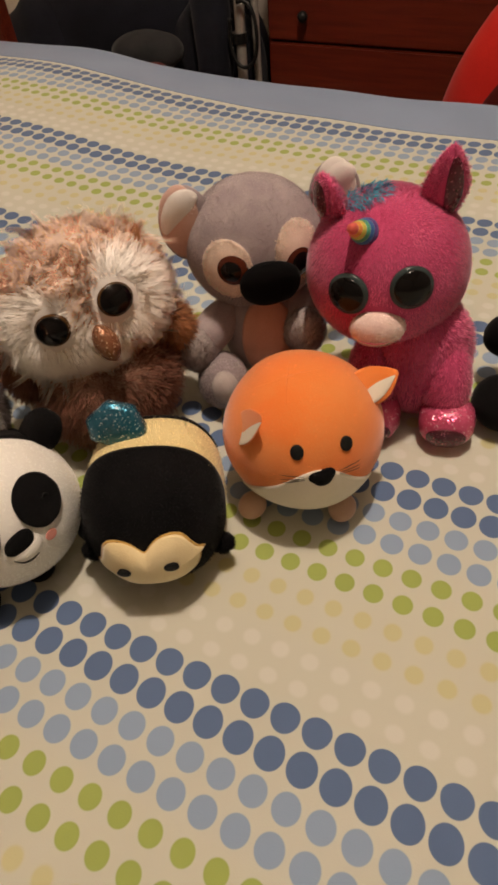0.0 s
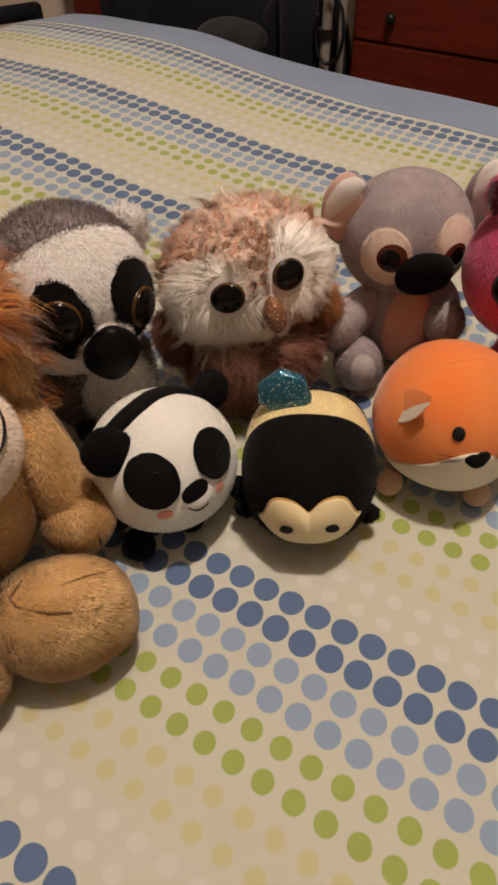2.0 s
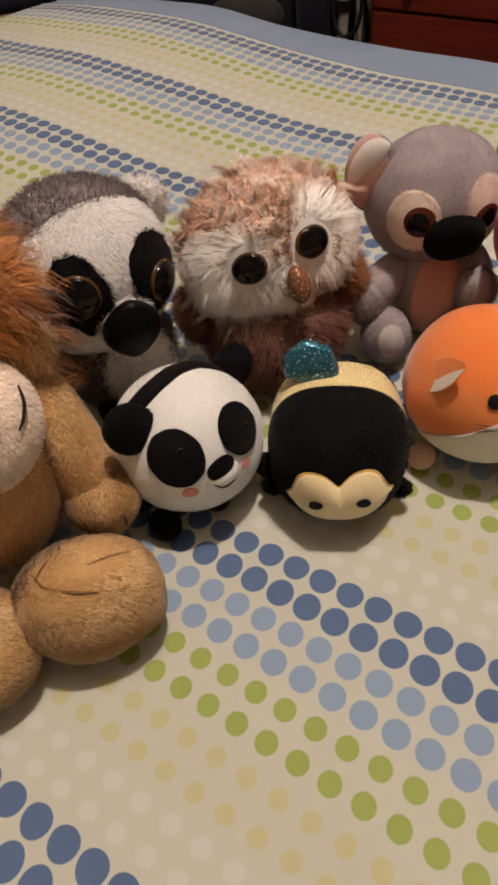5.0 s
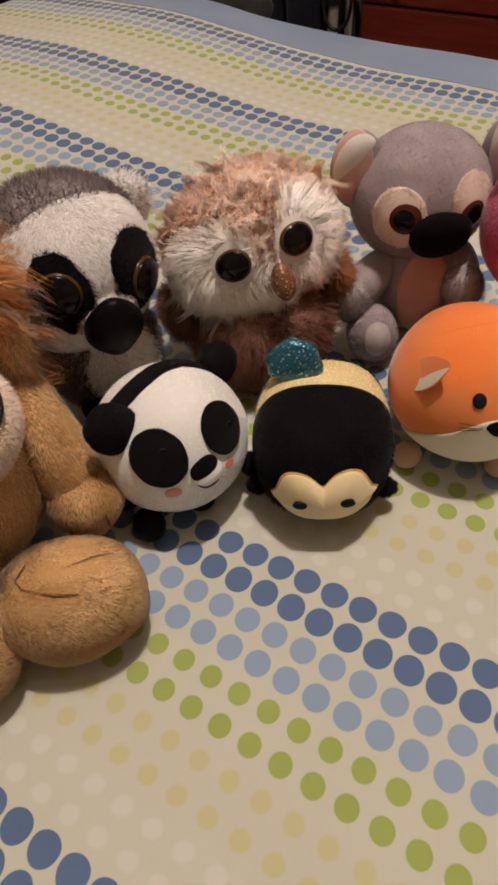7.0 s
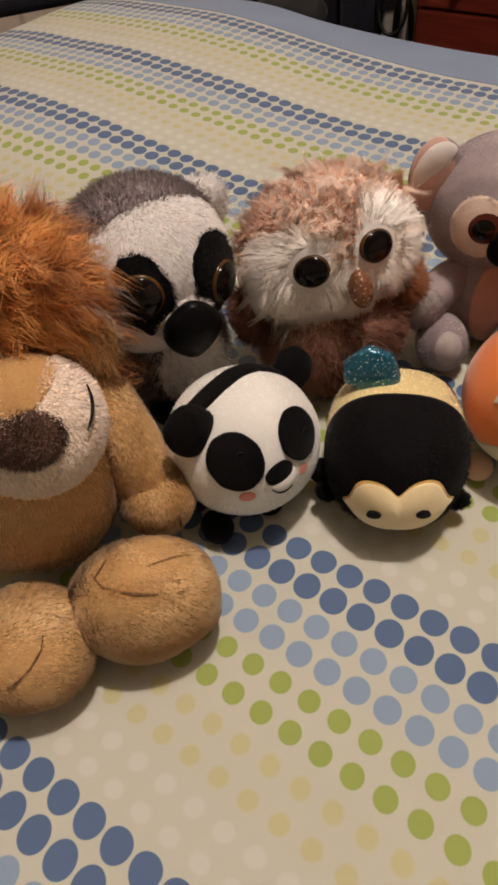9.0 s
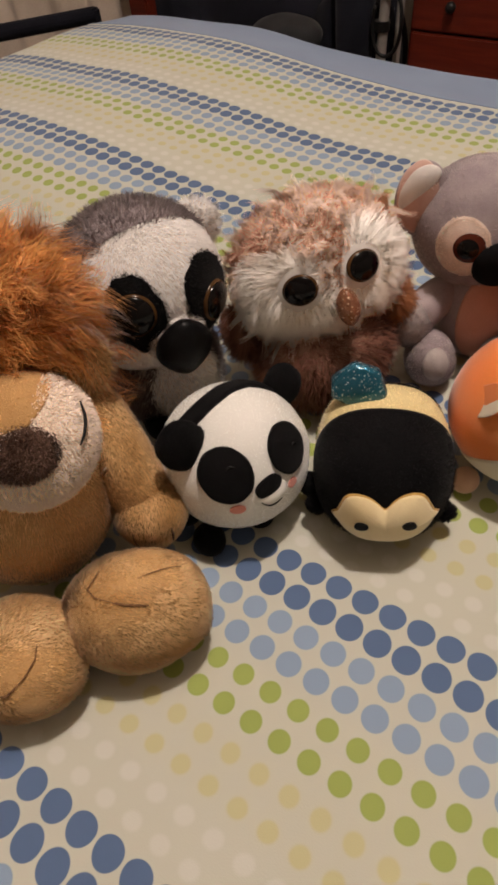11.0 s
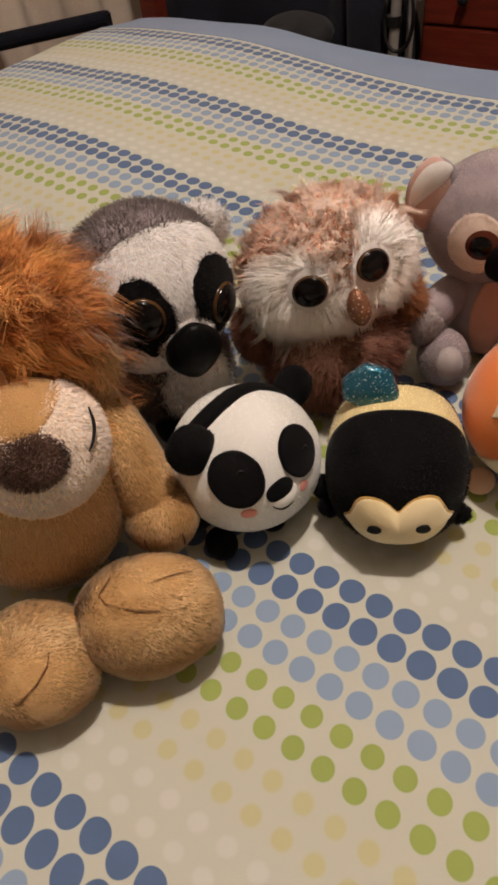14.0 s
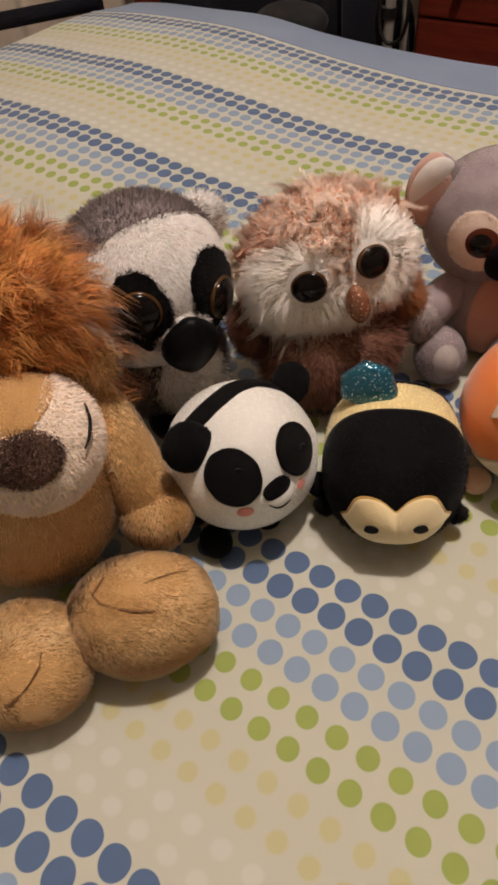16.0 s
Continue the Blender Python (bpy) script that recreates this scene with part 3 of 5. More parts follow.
def coverlet():
    g = 0.0066
    xs, ys = np.arange(BED_L - 0.26, BED_R + 0.26, g), np.arange(BED_N - 0.26, BED_F + 0.26, g)
    X, Y = np.meshgrid(xs, ys, indexing="ij")
    r = 0.028
    px, py, pz = X.copy(), Y.copy(), bed_height(np.clip(X, BED_L, BED_R), np.clip(Y, BED_N, BED_F))

    def roll(s):
        a = np.clip(s / r, 0, math.pi / 2)
        out = r * np.sin(a)
        down = r * (1 - np.cos(a)) + np.clip(s - r * math.pi / 2, 0, None)
        return out, down

    for lo, hi, axis in ((BED_L, BED_R, 0), (BED_N, BED_F, 1)):
        c = (X, Y)[axis]
        o1, d1 = roll(np.clip(c - (hi - r), 0, None))
        o2, d2 = roll(np.clip((lo + r) - c, 0, None))
        q = np.where(c > hi - r, hi - r + o1, np.where(c < lo + r, lo + r - o2, c))
        if axis == 0:
            px = q
        else:
            py = q + 0.004 * np.sin(X * 23) * step(BED_F - 0.05, BED_F, Y)
        pz = pz - np.maximum(d1, d2)
    pz = np.maximum(pz, FLOOR_Z + 0.18)
    V = np.stack([px, py, pz], -1).reshape(-1, 3)
    n, m = X.shape
    idx = np.arange(n * m).reshape(n, m)
    F = np.stack([idx[:-1, :-1], idx[1:, :-1], idx[1:, 1:], idx[:-1, 1:]], -1).reshape(-1, 4)
    fold = F
    v = -Y / Q
    k = np.floor((v + 1.36) / 9.77)
    w = v - 9.77 * k
    v = 10 * k + np.where(w < -0.09, (w + 0.09) * 1.5 / 1.27, np.where(w < 1, (w + 0.09) * 0.911, np.where(w < 7.05, w / 1.0071, 7 + (w - 7.05) * 3 / 2.72)))
    far = v.reshape(-1)[F].mean(1) < EDGE
    F = fold[~far]
    me = mesh_of("coverlet", V, F.tolist())
    uv = me.uv_layers.new(name="print")
    u = X / S + 0.26 * step(-0.10, -0.14, Y) + 0.08 * step(0.06, 0.13, Y)
    flat = np.stack([u, v], -1).reshape(-1, 2)
    uv.data.foreach_set("uv", flat[F.ravel()].astype(np.float32).ravel())
    me.materials.append(COTTON)
    cover = tagged(new("coverlet", me), "cream cotton bedspread printed with rows of blue, green and yellow dots", "bedspread")
    used, small = np.unique(fold[far], return_inverse=True)
    hem = mesh_of("border", V[used], small.reshape(-1, 4).tolist())
    hem.materials.append(BLUE_COTTON)
    strip = new("border", hem)
    strip.parent = cover
    tagged(strip, "plain blue cotton border")
    seam = V.reshape(n, m, 3)[:, np.argmin(np.abs(v[0] - EDGE))] + np.array((0, 0, 0.0002))
    line = tagged(new("border_seam", mesh_of("border_seam", *tube(seam, 0.0007, 6))), "raised sewn seam")
    line.data.materials.append(BLUE_COTTON)
    line.parent = cover


coverlet()
bed = thing("bed", (0.2, 0.03, FLOOR_Z), "low bed with a mattress under the dotted bedspread", "bed")
part("mattress", box((BED_L + 0.02, BED_N + 0.02, -0.24), (BED_R - 0.02, BED_F - 0.02, -0.035), 0.03), WHITE_PLUSH, bed)
part("bed_base", box((BED_L + 0.05, BED_N + 0.05, -0.42), (BED_R - 0.05, BED_F - 0.05, -0.24), 0.01), WOOD, bed)
for bx in (BED_L + 0.12, BED_R - 0.12):
    for by in (BED_N + 0.12, BED_F - 0.12):
        part("leg", box((bx - 0.03, by - 0.03, FLOOR_Z), (bx + 0.03, by + 0.03, -0.42), 0.004), WOOD, bed)


# ---- the far side of the room ----
def chest():
    y = 1.36
    ch = thing("chest_of_drawers", (0.05, y + 0.2, FLOOR_Z), "dark reddish-brown wooden chest of drawers with round knobs", "chest")
    x0, x1 = -0.545, 0.75
    part("carcass", box((x0, y + 0.02, FLOOR_Z + 0.04), (x1, y + 0.44, 0.32), 0.004), WOOD, ch)
    part("plinth", box((x0 + 0.01, y + 0.03, FLOOR_Z), (x1 - 0.01, y + 0.42, FLOOR_Z + 0.039)), WOOD, ch)
    part("top", box((x0 - 0.015, y - 0.005, 0.32), (x1 + 0.015, y + 0.45, 0.345), 0.005), WOOD, ch)
    z = FLOOR_Z + 0.007
    for h in (0.19, 0.19, 0.19, 0.19, 0.097):
        dr = part("drawer_front", box((x0 + 0.012, y, z), (x1 - 0.012, y + 0.02, z + h - 0.005), 0.003), WOOD, ch)
        for kx in (-0.446, 0.62):
            b = Blob((kx, y - 0.014, z + 0.05), (0.011, 0.010, 0.011))
            part("knob", join(b.mesh(20, 12), tube([(kx, y + 0.004, z + 0.05), (kx, y - 0.012, z + 0.05)], 0.006)), CABLE, dr, "dark round knob")
        z += h


def pole_and_cable():
    p = thing("metal_stand", (-0.575, 1.30, FLOOR_Z), "pale metal pole with a black cable looped on it", "stand")
    part("pole", tube([(-0.577, 1.30, FLOOR_Z), (-0.573, 1.30, -0.2), (-0.565, 1.30, 0.3)], 0.011, 16), METAL, p)
    part("back_pole", tube([(-0.548, 1.325, FLOOR_Z), (-0.546, 1.325, 0.25)], 0.008, 12), METAL, p)
    part("foot_bar", box((-0.64, 1.285, FLOOR_Z), (-0.50, 1.335, FLOOR_Z + 0.02), 0.004), METAL, p)
    part("clamp", tube([(-0.575, 1.30, -0.155), (-0.575, 1.30, -0.135)], 0.0165, 16), CABLE, p)
    a = np.linspace(-0.3, 5.2, 40)
    part("cable", tube(np.stack([-0.556 + 0.034 * np.sin(a), 1.282 + 0.003 * np.sin(3 * a), -0.135 + 0.062 * np.cos(a)], 1), 0.0042, 8), CABLE, p, "black cable loop")


def chair_with_clothes():
    c = thing("clothes_pile", (-0.85, 1.45, FLOOR_Z), "heap of dark navy clothes with a grey garment on it", "clothes")
    part("garment", Blob((-0.95, 1.50, -0.28), (0.36, 0.20, 0.27), lump=0.10, seed=3).mesh(64, 40), NAVY, c)
    part("garment", Blob((-0.72, 1.44, -0.33), (0.13, 0.14, 0.24), lump=0.12, seed=5).mesh(64, 40), NAVY, c)
    part("garment", Blob((-1.20, 1.45, -0.33), (0.22, 0.2, 0.25), lump=0.12, seed=9).mesh(64, 40), NAVY, c)
    part("sleeve", tube([(-0.66, 1.33, -0.05), (-0.64, 1.30, -0.2), (-0.65, 1.28, -0.36), (-0.68, 1.27, -0.5)], 0.045, 20, lambda s: 1 - 0.25 * s), NAVY, c)
    part("grey_garment", Blob((-0.795, 1.26, -0.172), (0.092, 0.07, 0.038), up=(0.12, 0, 1), lump=0.06, seed=2).mesh(48, 30), GREY_CLOTH, c, "folded grey garment")
    part("orange_trim", Blob((-0.735, 1.20, -0.19), (0.03, 0.014, 0.016)).mesh(24, 16), DARK_RED, c, "dull red trim")


def red_bag():
    b = thing("red_bag", (0.06, 1.02, FLOOR_Z), "bright red cloth bag with a dark red strap", "bag")
    body = Blob((0.085, 1.03, -0.25), (0.16, 0.10, 0.30), right=(1, -0.05, 0), up=(0.10, 0, 1), lump=0.05, seed=4)
    part("body", body.mesh(56, 40), RED_CLOTH, b)
    part("strap", ribbon_on(body, [(0.05, -0.5, 0.86), (-0.16, -0.62, 0.77), (-0.22, -0.75, 0.62), (-0.42, -0.78, 0.46), (-0.55, -0.78, 0.30), (-0.60, -0.78, 0.1)], 0.022, 0.003), DARK_RED, b)


def curtain_and_rail():
    n, m = 160, 12
    u = np.linspace(0, 1, n)
    verts = []
    for k in range(m):
        z = FLOOR_Z + 0.03 + k / (m - 1) * 1.6
        verts.append(np.stack([-1.30 + 0.018 * np.sin(u * 95) + 0.01 * np.sin(u * 31 + 1), 0.1 + u * 1.65, np.full(n, z)], 1))
    V = np.vstack(verts)
    F = [(k * n + i, k * n + i + 1, (k + 1) * n + i + 1, (k + 1) * n + i) for k in range(m - 1) for i in range(n - 1)]
    me = mesh_of("curtain", V, F)
    me.materials.append(CURTAIN)
    ob = tagged(new("curtain", me), "beige pleated curtain with faint vertical stripes", "curtain")
    mod = ob.modifiers.new("thickness", "SOLIDIFY")
    mod.thickness = 0.003
    r = thing("dark_rail", (-1.15, 0.6, FLOOR_Z), "dark round rail on uprights standing beside the bed", "rail")
    a, b = np.array((-1.421, 0.504, -0.094)), np.array((-1.117, 0.981, -0.094))
    part("rail", tube([a, a * 0.7 + b * 0.3, a * 0.3 + b * 0.7, b], 0.016, 16), NAVY, r)
    part("upright", box((b[0] - 0.012, b[1] - 0.012, FLOOR_Z), (b[0] + 0.012, b[1] + 0.012, -0.080), 0.004), NAVY, r)
    part("upright", box((a[0] - 0.012, a[1] - 0.012, FLOOR_Z), (a[0] + 0.012, a[1] + 0.012, -0.080), 0.004), NAVY, r)
    c = thing("wooden_post", (-1.19, 1.22, FLOOR_Z), "dark reddish wooden post standing behind the bed", "post")
    part("shaft", box((-1.225, 1.20, FLOOR_Z), (-1.165, 1.24, 0.35), 0.005), WOOD, c)
    part("cap", box((-1.232, 1.193, 0.35), (-1.158, 1.247, 0.365), 0.004), WOOD, c)


chest()
pole_and_cable()
chair_with_clothes()
red_bag()
curtain_and_rail()
PLUSH = "plush toys lined up on the bed"


# ---- panda ----
def panda():
    c = (-0.0302, 0.0203, 0.037)
    right, up = (0.45, 0.893, 0.025), (-0.588, 0.275, 0.762)
    t = thing("panda_plush", (c[0], c[1], 0), "small round black and white panda plush with a pink cheek", "plush toy", PLUSH)
    b = Blob(c, (0.0385, 0.0385, 0.0375), lump=0.022, seed=1)
    part("body", b.mesh(96, 64), WHITE_PLUSH, t)
    left, righ, muz = unit((0.435, -0.701, 0.566)), unit((0.817, 0.056, 0.574)), unit((0.836, -0.420, 0.354))
    band = [(-0.33, -0.50, 0.80), (-0.255, -0.30, 0.92), (-0.20, -0.05, 0.975), (-0.175, 0.184, 0.963), (-0.11, 0.446, 0.887), (0.04, 0.66, 0.75), (0.14, 0.80, 0.58)]
    nap(t, b, WHITE_NAP, 40000, 0.0007, keep=lambda q: (q @ left < 0.93) & (q @ righ < 0.945) & (q @ muz < 0.988))
    for d, a, v, rot in ((left, 0.0126, 0.0142, 8), (righ, 0.0118, 0.0128, -6)):
        pb = Blob(c, b.r + 0.0008, lump=0.022, seed=1)
        eye = part("eye_patch", patch(pb, d, right, a, v, rot, lift=0.0009, puff=0.0003, shape=lobes(wave=0.008)), BLACK_PLUSH, t)
        edge = sow(b, 60000, 93, lambda q, d=d, a=a, v=v, rot=rot: within(b, q, d, right, a - 0.0003, v - 0.0003, rot))
        fur("patch_nap", eye, BLACK_NAP, b.at(edge, 0.0014), b.normal(edge), 0.0007, 0.0004, spread=0.6, segs=1, seed=94, puffed=0.6)
    for d in ((0.455, -0.621, 0.639), (0.827, 0.120, 0.550)):
        dd = unit(d)
        part("closed_eye", seam_on(b, [dd + 0.055 * unit(right) * s + 0.035 * unit(up) * (1 - s * s) for s in (-1, -0.5, 0, 0.5, 1)], 0.00045, 0.0024), CABLE, t)
    snout = Blob(b.at(unit((0.872, -0.432, 0.235)), -0.0035)[0], (0.0098, 0.0062, 0.0078), right=right, up=up)
    part("muzzle", snout.mesh(36, 24), WHITE_PLUSH, t, "small white padded muzzle")
    part("nose", patch(b, muz, right, 0.0070, 0.0046, 16, lift=0.0022, puff=0.0014, shape=lobes((90, -0.10, 0.7))), BLACK_PLUSH, t)
    part("mouth", seam_on(snout, [unit((0.815, -0.534, 0.225)) * 1.0 + np.array((-0.25, -0.55, -0.15)), (0.72, -0.62, -0.45), (0.86, -0.30, -0.60), (0.93, 0.10, -0.42)], 0.0005, 0.0003), STITCH, t)
    part("cheek", patch(b, (0.621, -0.775, 0.117), right, 0.0038, 0.0027, 0), PINK_BLUSH, t, "pink cheek spot")
    part("cheek", patch(b, (0.983, -0.098, 0.154), right, 0.0030, 0.0026, 0), PINK_BLUSH, t, "pink cheek spot")
    hood = part("hood_band", ribbon_on(b, band, 0.0125, 0.0013), BLACK_PLUSH, t, "black band running from ear to ear")
    line = np.array([unit(v) for v in band])
    d = sow(b, 40000, 95, lambda q: (q @ line.T).max(1) > 0.9885)
    fur("band_nap", hood, BLACK_NAP, b.at(d, 0.0010), b.normal(d), 0.0009, 0.00045, spread=0.6, segs=1, seed=96, puffed=0.6)
    for d, n, sz in (((-0.12, -0.66, 0.73), (0.45, -0.60, 0.66), 1.0), ((0.17, 0.815, 0.575), (0.5, 0.3, 0.75), 0.82)):
        p = b.at(unit(d), 0.0052)[0]
        e = Blob(p, (0.0118 * sz, 0.0062, 0.0132 * sz), right=np.cross(n, d), up=unit(np.array(d) + np.array((-0.25, 0, -0.05))), seed=2, lump=0.05, power=2.2)
        ear = part("ear", e.mesh(40, 28), BLACK_PLUSH, t, "round black ear")
        nap(ear, e, BLACK_NAP, 9000)
    part("arm", Blob((0.0055, 0.0385, 0.0155), (0.0085, 0.0065, 0.0075)).mesh(28, 18), BLACK_PLUSH, t)
    part("arm", Blob((-0.040, -0.0125, 0.018), (0.0085, 0.0070, 0.0075)).mesh(28, 18), BLACK_PLUSH, t)
    part("foot", Blob((-0.0245, -0.0145, 0.0070), (0.0100, 0.0085, 0.0065), right=(0.8, -0.5, 0)).mesh(28, 18), BLACK_PLUSH, t)
    part("foot", Blob((-0.012, 0.0130, 0.0060), (0.0085, 0.0080, 0.0058), right=(0.8, -0.5, 0)).mesh(28, 18), BLACK_PLUSH, t)


# ---- fox ----
def fox():
    c = (0.0861, 0.1238, 0.0397)
    right, up = (0.80, 0.60, 0.0), (-0.25, 0.33, 0.91)
    t = thing("fox_plush", (c[0], c[1], 0), "small round orange fox plush with a cream muzzle", "plush toy", PLUSH)
    b = Blob(c, (0.0412, 0.0412, 0.0400), lump=0.020, seed=6)
    part("body", b.mesh(72, 48), ORANGE_PLUSH, t)
    down = unit((0.30, -0.55, -0.78))
    nap(t, b, ORANGE_NAP, 18000, 0.0006, keep=lambda q: q @ down < 0.55)

    def edge(f):
        s = 1.0 + 0.22 * math.exp(-((f - math.pi / 2) / 0.42) ** 2) - 0.06 * math.cos(2 * f)
        return s

    part("muzzle", patch(b, down, right, 0.0405, 0.0395, 0, lift=0.0007, shape=edge, rings=22, seg=96), FOX_WHITE, t, "cream belly and muzzle")
    for d in ((0.275, -0.795, 0.540), (0.715, -0.455, 0.525)):
        part("eye", patch(b, d, right, 0.0030, 0.0036, 0, lift=0.0008, puff=0.0005), STITCH, t)
    part("nose", patch(b, (0.572, -0.783, 0.240), right, 0.0060, 0.0044, 8, lift=0.0012, puff=0.0016, shape=lambda f: 1 + 0.12 * math.sin(3 * f)), BLACK_PLUSH, t)
    n = unit((0.571, -0.783, 0.26))
    r, u = unit(right), unit(up)
    for side in (-1, 1):
        for tilt in (0.10, -0.04, -0.14):
            part("whisker", seam_on(b, [n + r * side * s + u * tilt * s for s in (0.2, 0.35, 0.5)], 0.00018, 0.0010), STITCH, t)
    part("seam", seam_on(b, [(0.04, -0.55, 0.83), (-0.10, -0.2, 0.97), (-0.2, 0.1, 0.97)], 0.0003, -0.0001), ORANGE_PLUSH, t)
    part("seam", seam_on(b, [(-0.60, -0.35, 0.75), (-0.3, -0.25, 0.92), (-0.12, -0.15, 0.98), (0.2, 0.12, 0.97), (0.45, 0.35, 0.8)], 0.0003, -0.0001), ORANGE_PLUSH, t)
    for lo, hi, tip, front in (
        ((0.0658, 0.0888, 0.0560), (0.0625, 0.0985, 0.0660), (0.0815, 0.0905, 0.0772), (0.45, -0.75, -0.25)),
        ((0.1165, 0.1330, 0.0615), (0.1055, 0.1400, 0.0715), (0.1250, 0.1492, 0.0712), (0.55, -0.75, -0.10)),
    ):
        lo, hi, tip, front = (np.array(v) for v in (lo, hi, tip, front))
        lo, hi = b.c + (lo - b.c) * 0.94, b.c + (hi - b.c) * 0.94
        ear = part("ear", leaf(lo, hi, tip, front, 0.0030, 0.0012), ORANGE_PLUSH, t)
        lift = unit(front) * 0.0020
        part("inner_ear", leaf(lo + lift, hi * 0.52 + lo * 0.48 + lift, tip - unit(tip - (lo + hi) / 2) * 0.002 + lift * 0.6, front, 0.0018, 0.0012, 0.86), FOX_WHITE, ear, "cream inner ear")
    part("foot", Blob((0.0705, 0.0910, 0.0062), (0.0074, 0.0085, 0.0062)).mesh(28, 18), FOX_FOOT, t)
    part("foot", Blob((0.1145, 0.1085, 0.0062), (0.0072, 0.0085, 0.0062)).mesh(28, 18), FOX_FOOT, t)


# ---- bee ----
def bee():
    r, f = unit((0.885, 0.465, 0)), unit((0.465, -0.885, 0))
    c = np.array((0.0328, 0.0628, 0.0300))
    t = thing("bee_plush", (c[0], c[1], 0), "small loaf-shaped black and yellow bee plush with a blue glitter wing", "plush toy", PLUSH)
    b = Blob(c, (0.0342, 0.0405, 0.0318), right=r, up=(0, 0, 1), power=2.5, lump=0.006, seed=8)
    part("body", b.mesh(80, 56), BEE_YELLOW, t)
    head = unit(f * 0.88 + np.array((0, 0, 0.40)))
    nap(t, b, YELLOW_NAP, 16000, 0.0012, keep=lambda q: q @ head < 0.35)
    nap(t, Blob(b.c, b.r + 0.001, right=r, power=2.5), BLACK_NAP, 26000, 0.0016, keep=lambda q: (q @ head > 0.35) & (q @ f < 0.86))
    part("black_hood", patch(b, head, r, 0.0520, 0.0415, 0, lift=0.0010, rings=26, seg=110, shape=lambda a: 1 - 0.05 * math.cos(2 * a)), BLACK_PLUSH, t, "soft black hood")
    back = -f * 0.9 + np.array((0, 0, 0.40))
    part("back_stripe", patch(b, back, r, 0.035, 0.016, 0, lift=0.0008, rings=12, seg=60), BLACK_PLUSH, t)

    def heart(a):
        k = abs(a - math.pi / 2)
        return 0.96 - 0.40 * math.exp(-((k / 0.24) ** 2)) + 0.13 * math.exp(-(((k - 0.66) / 0.30) ** 2)) + 0.12 * math.exp(-(((k - 1.60) / 0.16) ** 2)) + 0.05 * math.exp(-(((k - 2.5) / 0.3) ** 2)) - 0.03 * math.exp(-(((k - math.pi) / 0.3) ** 2))

    low = unit(f * 1.0 + r * 0.02 + np.array((0, 0, 0.03)))
    part("face_trim", patch(b, low, r, 0.0240, 0.0190, 5, lift=0.0016, shape=heart, rings=14, seg=90), BEE_TRIM, t)
    face = part("face", patch(b, low, r, 0.0229, 0.0180, 5, lift=0.0020, puff=0.0044, shape=heart, rings=16, seg=90), BEE_FACE, t, "cream face panel")
    for s in (-1, 1):
        d = unit(f + r * (0.27 * s + 0.01) + np.array((0, 0, 0.10 + 0.03 * s)))
        part("eye", patch(b, d, r, 0.0029, 0.0022, 6 - 16 * s, lift=0.0064, puff=0.0004), STITCH, face)
    for s in (-1, 1):
        p = c + r * 0.0320 * s + f * 0.021 + np.array((0, 0, -0.0150))
        ab = Blob(p, (0.0058, 0.0048, 0.0044), right=(0.9, 0.4, 0.25 * s), lump=0.12, seed=3)
        nap(part("arm", ab.mesh(28, 18), BLACK_PLUSH, t), ab, BLACK_NAP, 2500, 0.0016)
    wc = np.array((0.0126, 0.0704, 0.0656))
    wu, wr = unit((-0.15, 0.25, 0.95)), unit((0.86, 0.5, 0))
    wf = np.cross(wr, wu)
    out = [(-0.0135, -0.006), (-0.0135, 0.0045), (-0.002, 0.0125), (0.0100, 0.0085), (0.0145, -0.003), (0.0125, -0.0125), (-0.002, -0.0125)]
    bm = bmesh.new()
    rings = []
    for h, k in ((-0.0042, 0.80), (-0.0030, 0.97), (0.0, 1.0), (0.0030, 0.97), (0.0046, 0.80)):
        rings.append([bm.verts.new(wc + wr * x * k + wu * y * k + wf * h) for x, y in out])
    for a, z in zip(rings, rings[1:]):
        for i in range(7):
            bm.faces.new((a[i], a[(i + 1) % 7], z[(i + 1) % 7], z[i]))
    for ring, h in ((rings[0][::-1], -0.0056), (rings[-1], 0.0062)):
        v = bm.verts.new(wc + wf * h)
        for i in range(7):
            bm.faces.new((ring[i], ring[(i + 1) % 7], v))
    bmesh.ops.bevel(bm, geom=bm.edges[:], offset=0.0006, segments=2, affect="EDGES")
    bm.verts.index_update()
    part("wing", (np.array([v.co[:] for v in bm.verts]), [tuple(v.index for v in q.verts) for q in bm.faces]), TEAL, t, "stiff blue glitter wing")
    bm.free()


